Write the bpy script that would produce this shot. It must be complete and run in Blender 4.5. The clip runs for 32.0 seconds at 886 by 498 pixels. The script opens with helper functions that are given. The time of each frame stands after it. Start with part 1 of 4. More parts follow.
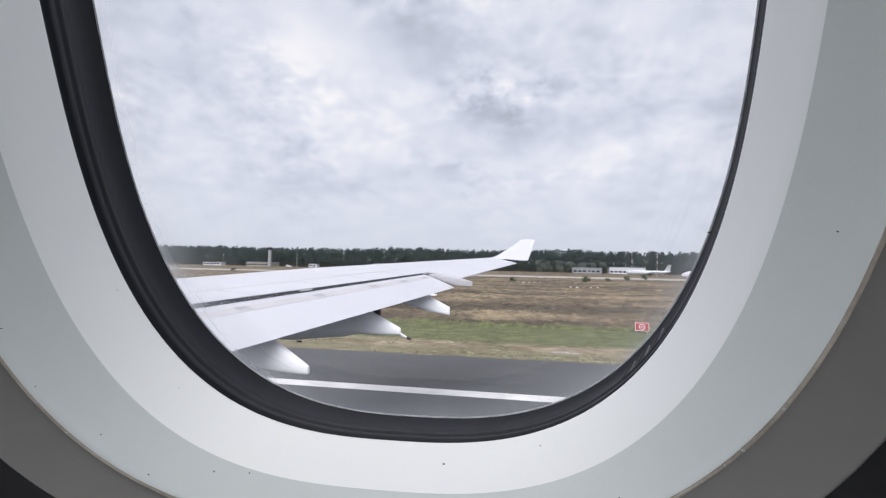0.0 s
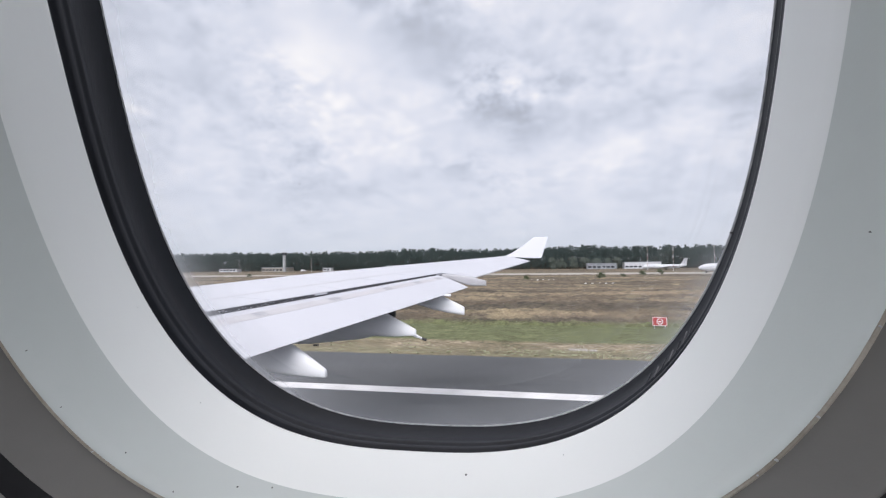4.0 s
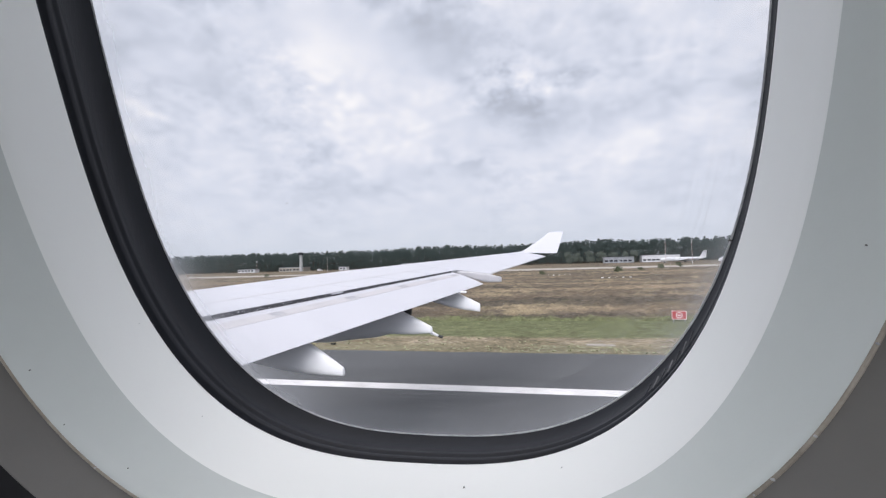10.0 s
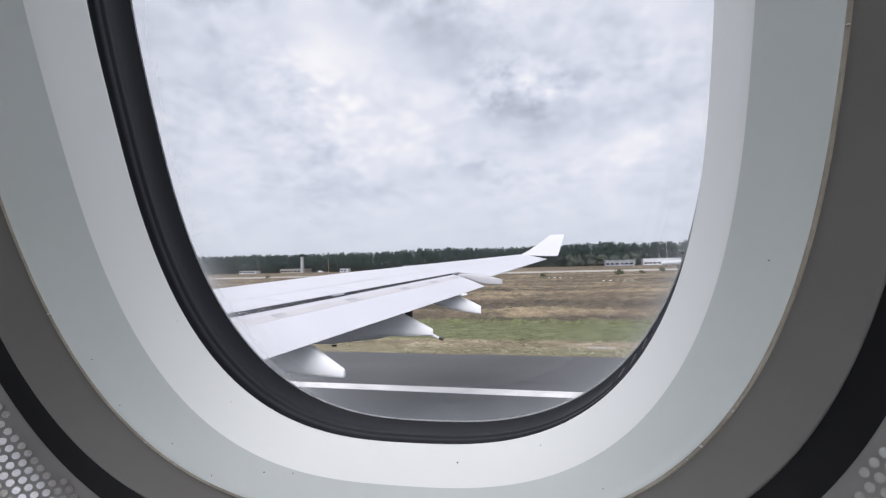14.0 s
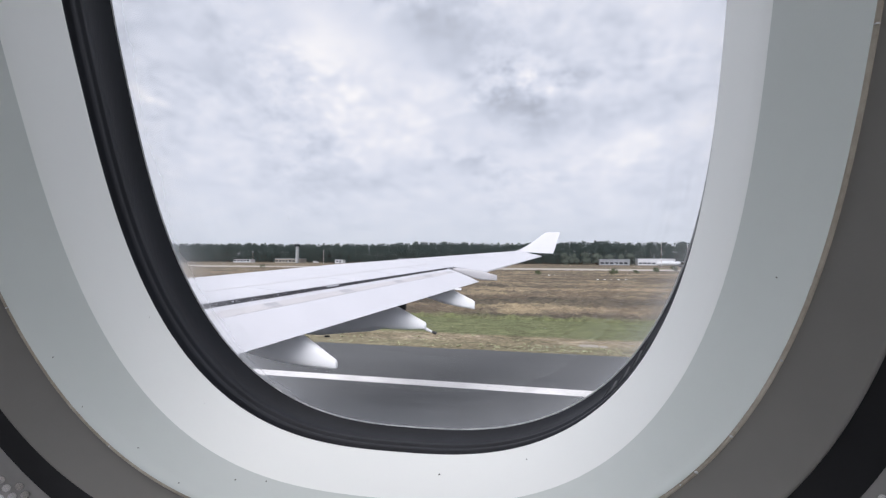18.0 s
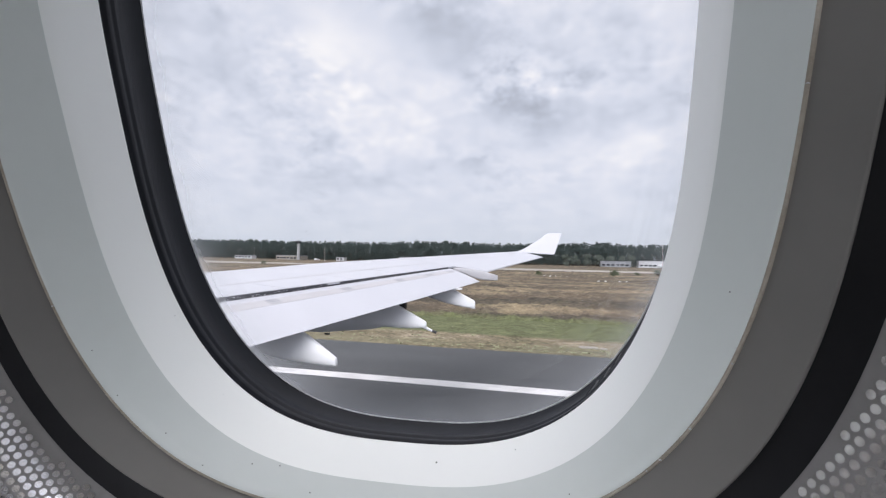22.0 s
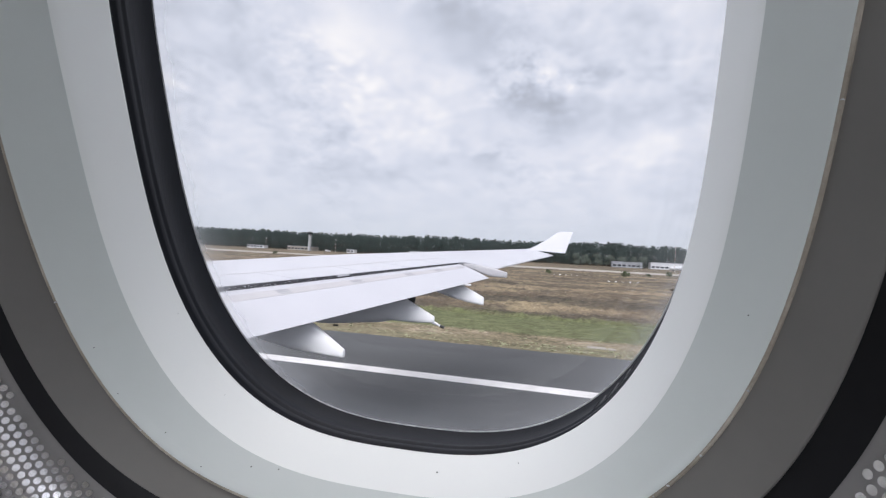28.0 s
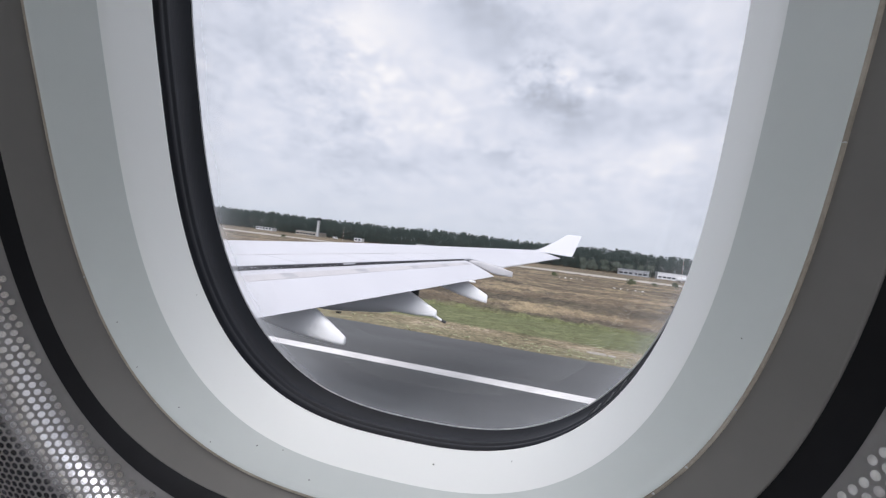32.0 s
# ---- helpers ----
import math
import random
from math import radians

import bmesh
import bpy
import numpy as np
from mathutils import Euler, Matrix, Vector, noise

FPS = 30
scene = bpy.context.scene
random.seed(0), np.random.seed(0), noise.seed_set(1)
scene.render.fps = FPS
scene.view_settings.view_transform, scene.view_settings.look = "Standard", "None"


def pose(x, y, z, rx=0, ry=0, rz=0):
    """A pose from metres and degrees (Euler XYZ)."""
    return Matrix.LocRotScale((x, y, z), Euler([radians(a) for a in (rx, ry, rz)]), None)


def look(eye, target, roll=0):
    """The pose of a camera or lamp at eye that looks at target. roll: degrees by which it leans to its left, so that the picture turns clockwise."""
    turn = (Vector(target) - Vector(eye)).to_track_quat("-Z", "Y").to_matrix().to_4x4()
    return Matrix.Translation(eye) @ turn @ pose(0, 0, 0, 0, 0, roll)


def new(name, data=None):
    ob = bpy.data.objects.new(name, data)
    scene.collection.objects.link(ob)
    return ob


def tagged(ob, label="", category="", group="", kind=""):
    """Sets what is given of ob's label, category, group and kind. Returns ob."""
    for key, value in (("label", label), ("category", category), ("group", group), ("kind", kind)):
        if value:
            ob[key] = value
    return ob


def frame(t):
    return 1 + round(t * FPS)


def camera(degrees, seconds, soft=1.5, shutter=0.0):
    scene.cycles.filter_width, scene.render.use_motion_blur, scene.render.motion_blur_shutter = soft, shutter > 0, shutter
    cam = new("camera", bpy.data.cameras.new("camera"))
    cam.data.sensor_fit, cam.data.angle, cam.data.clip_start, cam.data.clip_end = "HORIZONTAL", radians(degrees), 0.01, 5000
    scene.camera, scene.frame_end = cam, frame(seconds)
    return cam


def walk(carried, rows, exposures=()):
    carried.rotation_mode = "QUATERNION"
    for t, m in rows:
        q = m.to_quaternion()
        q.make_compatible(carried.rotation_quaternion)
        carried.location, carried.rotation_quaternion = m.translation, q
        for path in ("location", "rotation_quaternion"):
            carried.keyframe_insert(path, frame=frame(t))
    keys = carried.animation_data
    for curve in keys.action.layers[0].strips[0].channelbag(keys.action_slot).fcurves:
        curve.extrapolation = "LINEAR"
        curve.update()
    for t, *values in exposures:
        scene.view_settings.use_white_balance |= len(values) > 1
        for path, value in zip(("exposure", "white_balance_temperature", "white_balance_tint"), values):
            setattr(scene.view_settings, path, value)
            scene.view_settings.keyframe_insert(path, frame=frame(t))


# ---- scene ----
ZW = 6.30                 # height of the cabin window's middle above the ground
LEAN = 15.32              # inward lean of the cabin wall at the window, degrees

PATH = [
    (0, 0.0547, -0.1490, 6.2082, 9.70, 1.87, -1.10),
    (1, 0.0574, -0.1523, 6.2059, 9.90, 1.87, -0.46),
    (2, 0.0615, -0.1501, 6.2035, 10.07, 1.75, 0.21),
    (3, 0.0601, -0.1479, 6.2030, 10.50, 1.65, 0.45),
    (4, 0.0533, -0.1476, 6.2118, 11.34, 1.89, 0.64),
    (4.5, 0.0549, -0.1502, 6.2213, 11.85, 1.90, 0.95),
    (6.5, 0.0555, -0.1534, 6.2260, 12.75, 1.60, 0.82),
    (7, 0.0556, -0.1461, 6.2220, 12.69, 1.49, 0.76),
    (8, 0.0563, -0.1463, 6.2215, 12.88, 1.52, 0.99),
    (9, 0.0568, -0.1472, 6.2178, 13.12, 1.50, 1.31),
    (10, 0.0618, -0.1449, 6.2179, 13.22, 1.55, 1.72),
    (11, 0.0603, -0.1464, 6.2174, 13.23, 1.99, 2.45),
    (12, 0.0687, -0.1668, 6.2184, 13.37, 2.63, 2.65),
    (13, 0.0754, -0.1791, 6.2210, 13.52, 2.57, 2.24),
    (14, 0.0709, -0.1755, 6.2204, 13.35, 1.83, 1.47),
    (14.5, 0.0744, -0.1725, 6.2211, 13.28, 1.63, 1.24),
    (16.5, 0.0758, -0.1772, 6.2272, 12.92, 1.43, 0.55),
    (17, 0.0729, -0.1659, 6.2220, 12.83, 1.16, 0.29),
    (18, 0.0718, -0.1639, 6.2241, 12.77, 1.09, -0.26),
    (19, 0.0735, -0.1692, 6.2270, 12.68, 1.45, -0.21),
    (20, 0.0792, -0.1828, 6.2287, 12.69, 1.83, -0.14),
    (21, 0.0788, -0.1920, 6.2284, 12.89, 1.71, -0.66),
    (22, 0.0771, -0.1848, 6.2287, 12.91, 0.99, -1.14),
    (23, 0.0718, -0.1803, 6.2282, 13.15, 0.73, -1.48),
    (24, 0.0707, -0.1871, 6.2296, 13.39, 0.42, -1.30),
    (25, 0.0709, -0.1855, 6.2254, 13.68, 0.44, -1.57),
    (25.5, 0.0718, -0.1833, 6.2295, 13.93, 0.24, -2.20),
    (27.5, 0.0724, -0.1752, 6.2318, 14.27, 0.20, -2.76),
    (28, 0.0771, -0.1793, 6.2343, 14.17, 0.34, -2.88),
    (29, 0.0801, -0.1810, 6.2376, 14.15, 0.27, -3.59),
    (30, 0.0769, -0.1783, 6.2356, 14.66, 0.43, -4.71),
    (31, 0.0773, -0.1813, 6.2402, 14.96, 0.20, -5.73),
    (32, 0.0769, -0.1882, 6.2377, 15.04, -0.38, -6.86),
]
cam = camera(88.1, 32.0, soft=1.27)
walk(cam, [(t, pose(x, y, z, 90 + pitch, roll, yaw)) for t, x, y, z, yaw, pitch, roll in PATH],
     exposures=[(0.0, 0.0), (32.0, 0.0)])


# ---- node helpers ----
def ramp(nt, fac, stops):
    n = nt.nodes.new("ShaderNodeValToRGB")
    while len(n.color_ramp.elements) < len(stops):
        n.color_ramp.elements.new(0.5)
    for e, (p, c) in zip(n.color_ramp.elements, stops):
        e.position, e.color = p, (c[0], c[1], c[2], 1.0)
    nt.links.new(fac, n.inputs[0])
    return n.outputs[0]


def calc(nt, op, a, b=None, c=None, clamp=False):
    n = nt.nodes.new("ShaderNodeMath")
    n.operation, n.use_clamp = op, clamp
    for i, v in enumerate((a, b, c)):
        if v is None:
            continue
        if isinstance(v, (int, float)):
            n.inputs[i].default_value = v
        else:
            nt.links.new(v, n.inputs[i])
    return n.outputs[0]


def fbm(nt, vec, scale, detail=5.0, rough=0.55, distort=0.0):
    n = nt.nodes.new("ShaderNodeTexNoise")
    n.inputs["Scale"].default_value, n.inputs["Detail"].default_value = scale, detail
    n.inputs["Roughness"].default_value, n.inputs["Distortion"].default_value = rough, distort
    nt.links.new(vec, n.inputs["Vector"])
    return n.outputs[0]


def blend(nt, fac, a, b, kind="MIX"):
    n = nt.nodes.new("ShaderNodeMix")
    n.data_type, n.blend_type = "RGBA", kind
    for key, v in ((0, fac), (6, a), (7, b)):
        if isinstance(v, (int, float)):
            n.inputs[key].default_value = v
        elif isinstance(v, tuple):
            n.inputs[key].default_value = (v[0], v[1], v[2], 1.0)
        else:
            nt.links.new(v, n.inputs[key])
    return n.outputs[2]


def stretched(nt, vec, sx, sy, sz):
    n = nt.nodes.new("ShaderNodeMapping")
    n.inputs["Scale"].default_value = (sx, sy, sz)
    nt.links.new(vec, n.inputs["Vector"])
    return n.outputs[0]


# ---- sky: a high overcast deck with broken texture, brighter overhead ----
SUN_EL, SUN_AZ, VEIL = radians(43), radians(187), 5.0
world = bpy.data.worlds.new("overcast_sky")
scene.world = world
world.use_nodes = True
nt = world.node_tree
nt.nodes.clear()
sky = nt.nodes.new("ShaderNodeTexSky")
sky.sky_type, sky.sun_disc = "NISHITA", False
sky.sun_elevation, sky.sun_rotation = SUN_EL, SUN_AZ
geo = nt.nodes.new("ShaderNodeTexCoord")
sep = nt.nodes.new("ShaderNodeSeparateXYZ")
nt.links.new(geo.outputs["Generated"], sep.inputs[0])
dx, dy, dz = sep.outputs
up = calc(nt, "ADD", calc(nt, "MAXIMUM", dz, 0.0), 0.42)
deck = nt.nodes.new("ShaderNodeCombineXYZ")
nt.links.new(calc(nt, "DIVIDE", dx, up), deck.inputs[0])
nt.links.new(calc(nt, "DIVIDE", dy, up), deck.inputs[1])
deck.inputs[2].default_value = 3.7
big = fbm(nt, deck.outputs[0], 1.9, 4.0, 0.5, 0.2)
mid = fbm(nt, deck.outputs[0], 6.0, 5.0, 0.55, 0.15)
fine = fbm(nt, deck.outputs[0], 15.0, 4.0, 0.55, 0.1)
az = calc(nt, "ARCTAN2", dx, dy)
el = calc(nt, "ARCSINE", dz)
wob_a = calc(nt, "MULTIPLY", calc(nt, "SUBTRACT", mid, 0.5), 0.22)
wob_e = calc(nt, "MULTIPLY", calc(nt, "SUBTRACT", fine, 0.5), 0.16)


def cloud(a0, e0, sa, se, amount):
    """A bank of cloud at azimuth a0 and elevation e0 (degrees), with a ragged edge."""
    u = calc(nt, "DIVIDE", calc(nt, "SUBTRACT", calc(nt, "ADD", az, wob_a), radians(a0)), radians(sa))
    v = calc(nt, "DIVIDE", calc(nt, "SUBTRACT", calc(nt, "ADD", el, wob_e), radians(e0)), radians(se))
    r = calc(nt, "ADD", calc(nt, "MULTIPLY", u, u), calc(nt, "MULTIPLY", v, v))
    return calc(nt, "MULTIPLY", calc(nt, "POWER", 2.718, calc(nt, "MULTIPLY", r, -1.0)), amount)


tone = calc(nt, "ADD", calc(nt, "MULTIPLY", big, 0.42), calc(nt, "MULTIPLY", mid, 0.46))
tone = calc(nt, "ADD", calc(nt, "ADD", tone, 0.025), calc(nt, "MULTIPLY", fine, 0.40))
for bank in ((-3.0, 18.6, 7.0, 2.9, -0.25), (-10.5, 11.2, 3.2, 1.1, -0.09), (-15, 28, 9, 4.0, -0.14),
             (-28, 23, 6, 4.5, 0.17), (-46, 19, 5, 2.5, 0.12), (-24, 15, 4, 1.6, 0.06), (3, 12, 9, 2.0, 0.05),
             (-40, 9, 14, 1.6, -0.03), (14, 25, 6, 4, 0.09)):
    tone = calc(nt, "ADD", tone, cloud(*bank))
low = calc(nt, "MULTIPLY", calc(nt, "SUBTRACT", radians(15), el), 1.0 / radians(15), clamp=True)
tone = blend(nt, calc(nt, "MULTIPLY", low, 0.85), tone, (0.62, 0.62, 0.62))
paint = ramp(nt, tone, [(0.40, (0.45, 0.48, 0.57)), (0.53, (0.595, 0.635, 0.75)), (0.63, (0.715, 0.75, 0.868)),
                        (0.73, (0.815, 0.832, 0.93)), (0.86, (0.99, 0.975, 1.01))])
paint = blend(nt, calc(nt, "MULTIPLY", calc(nt, "POWER", low, 3.0), 0.45), paint, (0.60, 0.66, 0.74))
# the deck is brightest round the veiled sun, and somewhat brighter overhead
rise = calc(nt, "MULTIPLY", calc(nt, "SUBTRACT", el, radians(30)), 1.0 / radians(50), clamp=True)
to_sun = nt.nodes.new("ShaderNodeVectorMath")
to_sun.operation = "DOT_PRODUCT"
nt.links.new(geo.outputs["Generated"], to_sun.inputs[0])
to_sun.inputs[1].default_value = (math.cos(SUN_EL) * math.sin(SUN_AZ), math.cos(SUN_EL) * math.cos(SUN_AZ), math.sin(SUN_EL))
veil = calc(nt, "MULTIPLY", calc(nt, "SUBTRACT", to_sun.outputs["Value"], 0.74), 1.0 / 0.26, clamp=True)
veil = calc(nt, "MULTIPLY", calc(nt, "POWER", veil, 1.5), VEIL)
paint = blend(nt, 1.0, paint, calc(nt, "ADD", calc(nt, "ADD", 1.0, calc(nt, "MULTIPLY", rise, 1.0)), veil), "MULTIPLY")
paint = blend(nt, calc(nt, "MULTIPLY", rise, 0.9), paint, blend(nt, 1.0, paint, (1.10, 1.0, 0.88), "MULTIPLY"))
out = nt.nodes.new("ShaderNodeOutputWorld")
bg_sky, bg_deck = nt.nodes.new("ShaderNodeBackground"), nt.nodes.new("ShaderNodeBackground")
bg_sky.inputs[1].default_value, bg_deck.inputs[1].default_value = 0.05, 1.0
nt.links.new(sky.outputs[0], bg_sky.inputs[0])
nt.links.new(paint, bg_deck.inputs[0])
mixw = nt.nodes.new("ShaderNodeMixShader")
mixw.inputs[0].default_value = 0.96
nt.links.new(bg_sky.outputs[0], mixw.inputs[1])
nt.links.new(bg_deck.outputs[0], mixw.inputs[2])
nt.links.new(mixw.outputs[0], out.inputs[0])

sun = new("sun", bpy.data.lights.new("sun", "SUN"))
sun.data.energy, sun.data.angle, sun.data.color = 0.82, radians(40), (1.0, 0.95, 0.88)
sun.matrix_world = look((0, 0, 60), (-60 * math.cos(SUN_EL) * math.sin(SUN_AZ), -60 * math.cos(SUN_EL) * math.cos(SUN_AZ),
                                    60 - 60 * math.sin(SUN_EL)))


# ---- materials ----
def surf(name, c1, c2, scale=4.0, rough=0.6, metal=0.0, bump=0.0, bscale=60.0, fine_mix=0.25, stretch=(1, 1, 1),
         each=0.0, spec=0.5, coat=0.0):
    """A surface whose colour wanders between c1 and c2 at two scales, with fine relief."""
    m = bpy.data.materials.new(name)
    m.use_nodes = True
    t = m.node_tree
    b = t.nodes["Principled BSDF"]
    g = t.nodes.new("ShaderNodeNewGeometry")
    vec = stretched(t, g.outputs["Position"], *stretch)
    n1 = fbm(t, vec, scale, 6.0, 0.6, 0.2)
    n2 = fbm(t, vec, scale * 9.3, 5.0, 0.65)
    mixed = calc(t, "ADD", calc(t, "MULTIPLY", n1, 1.0 - fine_mix), calc(t, "MULTIPLY", n2, fine_mix))
    col = ramp(t, mixed, [(0.32, c1), (0.68, c2)])
    if each:
        info = t.nodes.new("ShaderNodeObjectInfo")
        k = calc(t, "ADD", 1.0 - each, calc(t, "MULTIPLY", info.outputs["Random"], 2 * each))
        col = blend(t, 1.0, col, k, "MULTIPLY")
    t.links.new(col, b.inputs["Base Color"])
    b.inputs["Metallic"].default_value = metal
    b.inputs["Specular IOR Level"].default_value = spec
    b.inputs["Coat Weight"].default_value = coat
    r = calc(t, "ADD", rough - 0.06, calc(t, "MULTIPLY", n2, 0.12), clamp=True)
    t.links.new(r, b.inputs["Roughness"])
    if bump:
        bp = t.nodes.new("ShaderNodeBump")
        bp.inputs["Strength"].default_value = bump
        bp.inputs["Distance"].default_value = 0.4 / bscale
        t.links.new(fbm(t, vec, bscale, 4.0, 0.6), bp.inputs["Height"])
        t.links.new(bp.outputs[0], b.inputs["Normal"])
    return m


M_REVEAL = surf("reveal_plastic", (0.905, 0.930, 0.893), (0.918, 0.932, 0.903), 9, 0.40, bump=0.05, bscale=900, spec=0.95)
# the reveal's plastic again, with the bezel's dimmer light put into the colour
M_BEZEL_SHADE = surf("shaded_bezel_plastic", (0.600, 0.640, 0.612), (0.645, 0.682, 0.655), 9, 0.55, bump=0.08, bscale=900)
M_OUTER = surf("outer_frame_plastic", (0.150, 0.144, 0.131), (0.184, 0.176, 0.161), 8, 0.6, bump=0.1, bscale=800)
M_JOINT = surf("grubby_joint", (0.22, 0.19, 0.145), (0.46, 0.42, 0.35), 60, 0.5)
M_GAP = surf("gap_shade_black", (0.010, 0.010, 0.012), (0.02, 0.02, 0.022), 20, 0.7)
M_RUBBER = surf("black_rubber_seal", (0.005, 0.006, 0.009), (0.012, 0.014, 0.020), 30, 0.40, spec=0.25, bump=0.15, bscale=300, stretch=(1, 1, 0.2))
M_SPECK = surf("dust_speck", (0.02, 0.018, 0.016), (0.05, 0.045, 0.04), 300, 0.8)
M_PALE_MARK = surf("pale_scuff_and_edge_glint", (0.32, 0.33, 0.35), (0.6, 0.6, 0.6), 300, 0.6)
M_SCUFF = surf("scuffed_rubber", (0.10, 0.10, 0.105), (0.24, 0.24, 0.25), 200, 0.7)
M_PANEL = surf("cabin_panel_film", (0.245, 0.236, 0.228), (0.310, 0.298, 0.290), 40, 0.36, bump=0.1, bscale=700)
M_DOT = surf("panel_dot_foil", (0.81, 0.79, 0.78), (0.86, 0.84, 0.83), 60, 0.25, metal=1.0)
M_CABIN = surf("cabin_lining", (0.754, 0.727, 0.685), (0.800, 0.777, 0.736), 3, 0.7)
M_CABIN_DARK = surf("unseen_cabin_dark", (0.035, 0.036, 0.045), (0.065, 0.066, 0.078), 30, 0.9)
M_WING = surf("wing_white_paint", (0.467, 0.474, 0.512), (0.519, 0.524, 0.561), 0.7, 0.38, bump=0.02, bscale=6, stretch=(0.5, 1, 1))
M_FLAP = surf("flap_white_paint", (0.467, 0.474, 0.513), (0.513, 0.519, 0.559), 0.8, 0.40, bump=0.02, bscale=6, stretch=(0.5, 1, 1))
M_STRIP = surf("flap_nose_paint", (0.410, 0.403, 0.419), (0.478, 0.468, 0.485), 1.6, 0.4)
M_GREYPAD = surf("worn_grey_pad", (0.288, 0.294, 0.318), (0.360, 0.360, 0.384), 3, 0.5)
M_FAIRING = surf("fairing_paint", (0.803, 0.809, 0.824), (0.865, 0.870, 0.886), 1.1, 0.5, stretch=(0.4, 1, 1))
M_UNDER = surf("wing_underside_grey", (0.777, 0.788, 0.809), (0.840, 0.851, 0.871), 1.2, 0.5)
M_SLOT_SHADE = surf("slot_shade_black", (0.006, 0.007, 0.009), (0.085, 0.085, 0.095), 5, 0.6, fine_mix=0.75)
M_DARKMETAL = surf("dark_metal", (0.02, 0.02, 0.022), (0.05, 0.05, 0.05), 20, 0.5, metal=0.4)
M_LINEMARK = surf("runway_white_paint", (0.575, 0.564, 0.564), (0.782, 0.770, 0.770), 0.8, 0.7, bump=0.2, bscale=30)
M_ASPHALT = surf("asphalt", (0.044, 0.047, 0.051), (0.088, 0.091, 0.096), 0.35, 0.85, bump=0.4, bscale=30, fine_mix=0.5, stretch=(0.10, 1, 1))
M_CONCRETE = surf("pale_concrete", (0.252, 0.234, 0.206), (0.348, 0.324, 0.288), 0.06, 0.85, stretch=(0.3, 1, 1))
M_LEAF = surf("woodland_leaf", (0.080, 0.108, 0.103), (0.108, 0.138, 0.127), 0.10, 0.85, fine_mix=0.45, spec=0.1)


def leafy(m):
    """Lets some light through the leaves of a foliage material."""
    t = m.node_tree
    b, o = t.nodes["Principled BSDF"], t.nodes["Material Output"]
    tr, mx = t.nodes.new("ShaderNodeBsdfTranslucent"), t.nodes.new("ShaderNodeMixShader")
    t.links.new(b.inputs["Base Color"].links[0].from_socket, tr.inputs[0])
    mx.inputs[0].default_value = 0.45
    t.links.new(b.outputs[0], mx.inputs[1])
    t.links.new(tr.outputs[0], mx.inputs[2])
    t.links.new(mx.outputs[0], o.inputs[0])
    return m


leafy(M_LEAF)
M_ROUNDLEAF = surf("round_tree_leaf", (0.100, 0.122, 0.106), (0.143, 0.167, 0.138), 0.2, 0.75, fine_mix=0.4)
M_BUSH = surf("bush_leaf", (0.040, 0.057, 0.029), (0.103, 0.127, 0.057), 0.9, 0.75)
M_BARK = surf("bark", (0.05, 0.04, 0.03), (0.10, 0.08, 0.06), 2, 0.9)
M_TOWER = surf("pale_tower_concrete", (0.28, 0.29, 0.30), (0.36, 0.37, 0.375), 0.3, 0.8)
M_WHITE = surf("white_cladding", (0.50, 0.51, 0.54), (0.60, 0.61, 0.63), 0.3, 0.5)
M_GREYCLAD = surf("grey_cladding", (0.20, 0.21, 0.23), (0.30, 0.31, 0.33), 0.4, 0.6)
M_DARKGLASS = surf("dark_glazing", (0.02, 0.025, 0.03), (0.05, 0.055, 0.065), 0.8, 0.12)
M_REDSIGN = surf("sign_red", (0.34, 0.035, 0.04), (0.42, 0.05, 0.05), 3, 0.5)
M_SIGNWHITE = surf("sign_white", (0.70, 0.70, 0.70), (0.78, 0.78, 0.78), 3, 0.5)
M_STEEL = surf("galvanised_steel", (0.30, 0.31, 0.32), (0.42, 0.43, 0.44), 3, 0.45, metal=0.6)
M_MASTRED = surf("mast_red", (0.28, 0.16, 0.14), (0.33, 0.20, 0.17), 2, 0.5)
M_GREENGRASS = surf("green_grass_blades", (0.252, 0.276, 0.156), (0.384, 0.384, 0.240), 0.2, 0.85, fine_mix=0.4)
M_HEATH = surf("dark_heath", (0.240, 0.204, 0.150), (0.348, 0.300, 0.222), 0.2, 0.9)


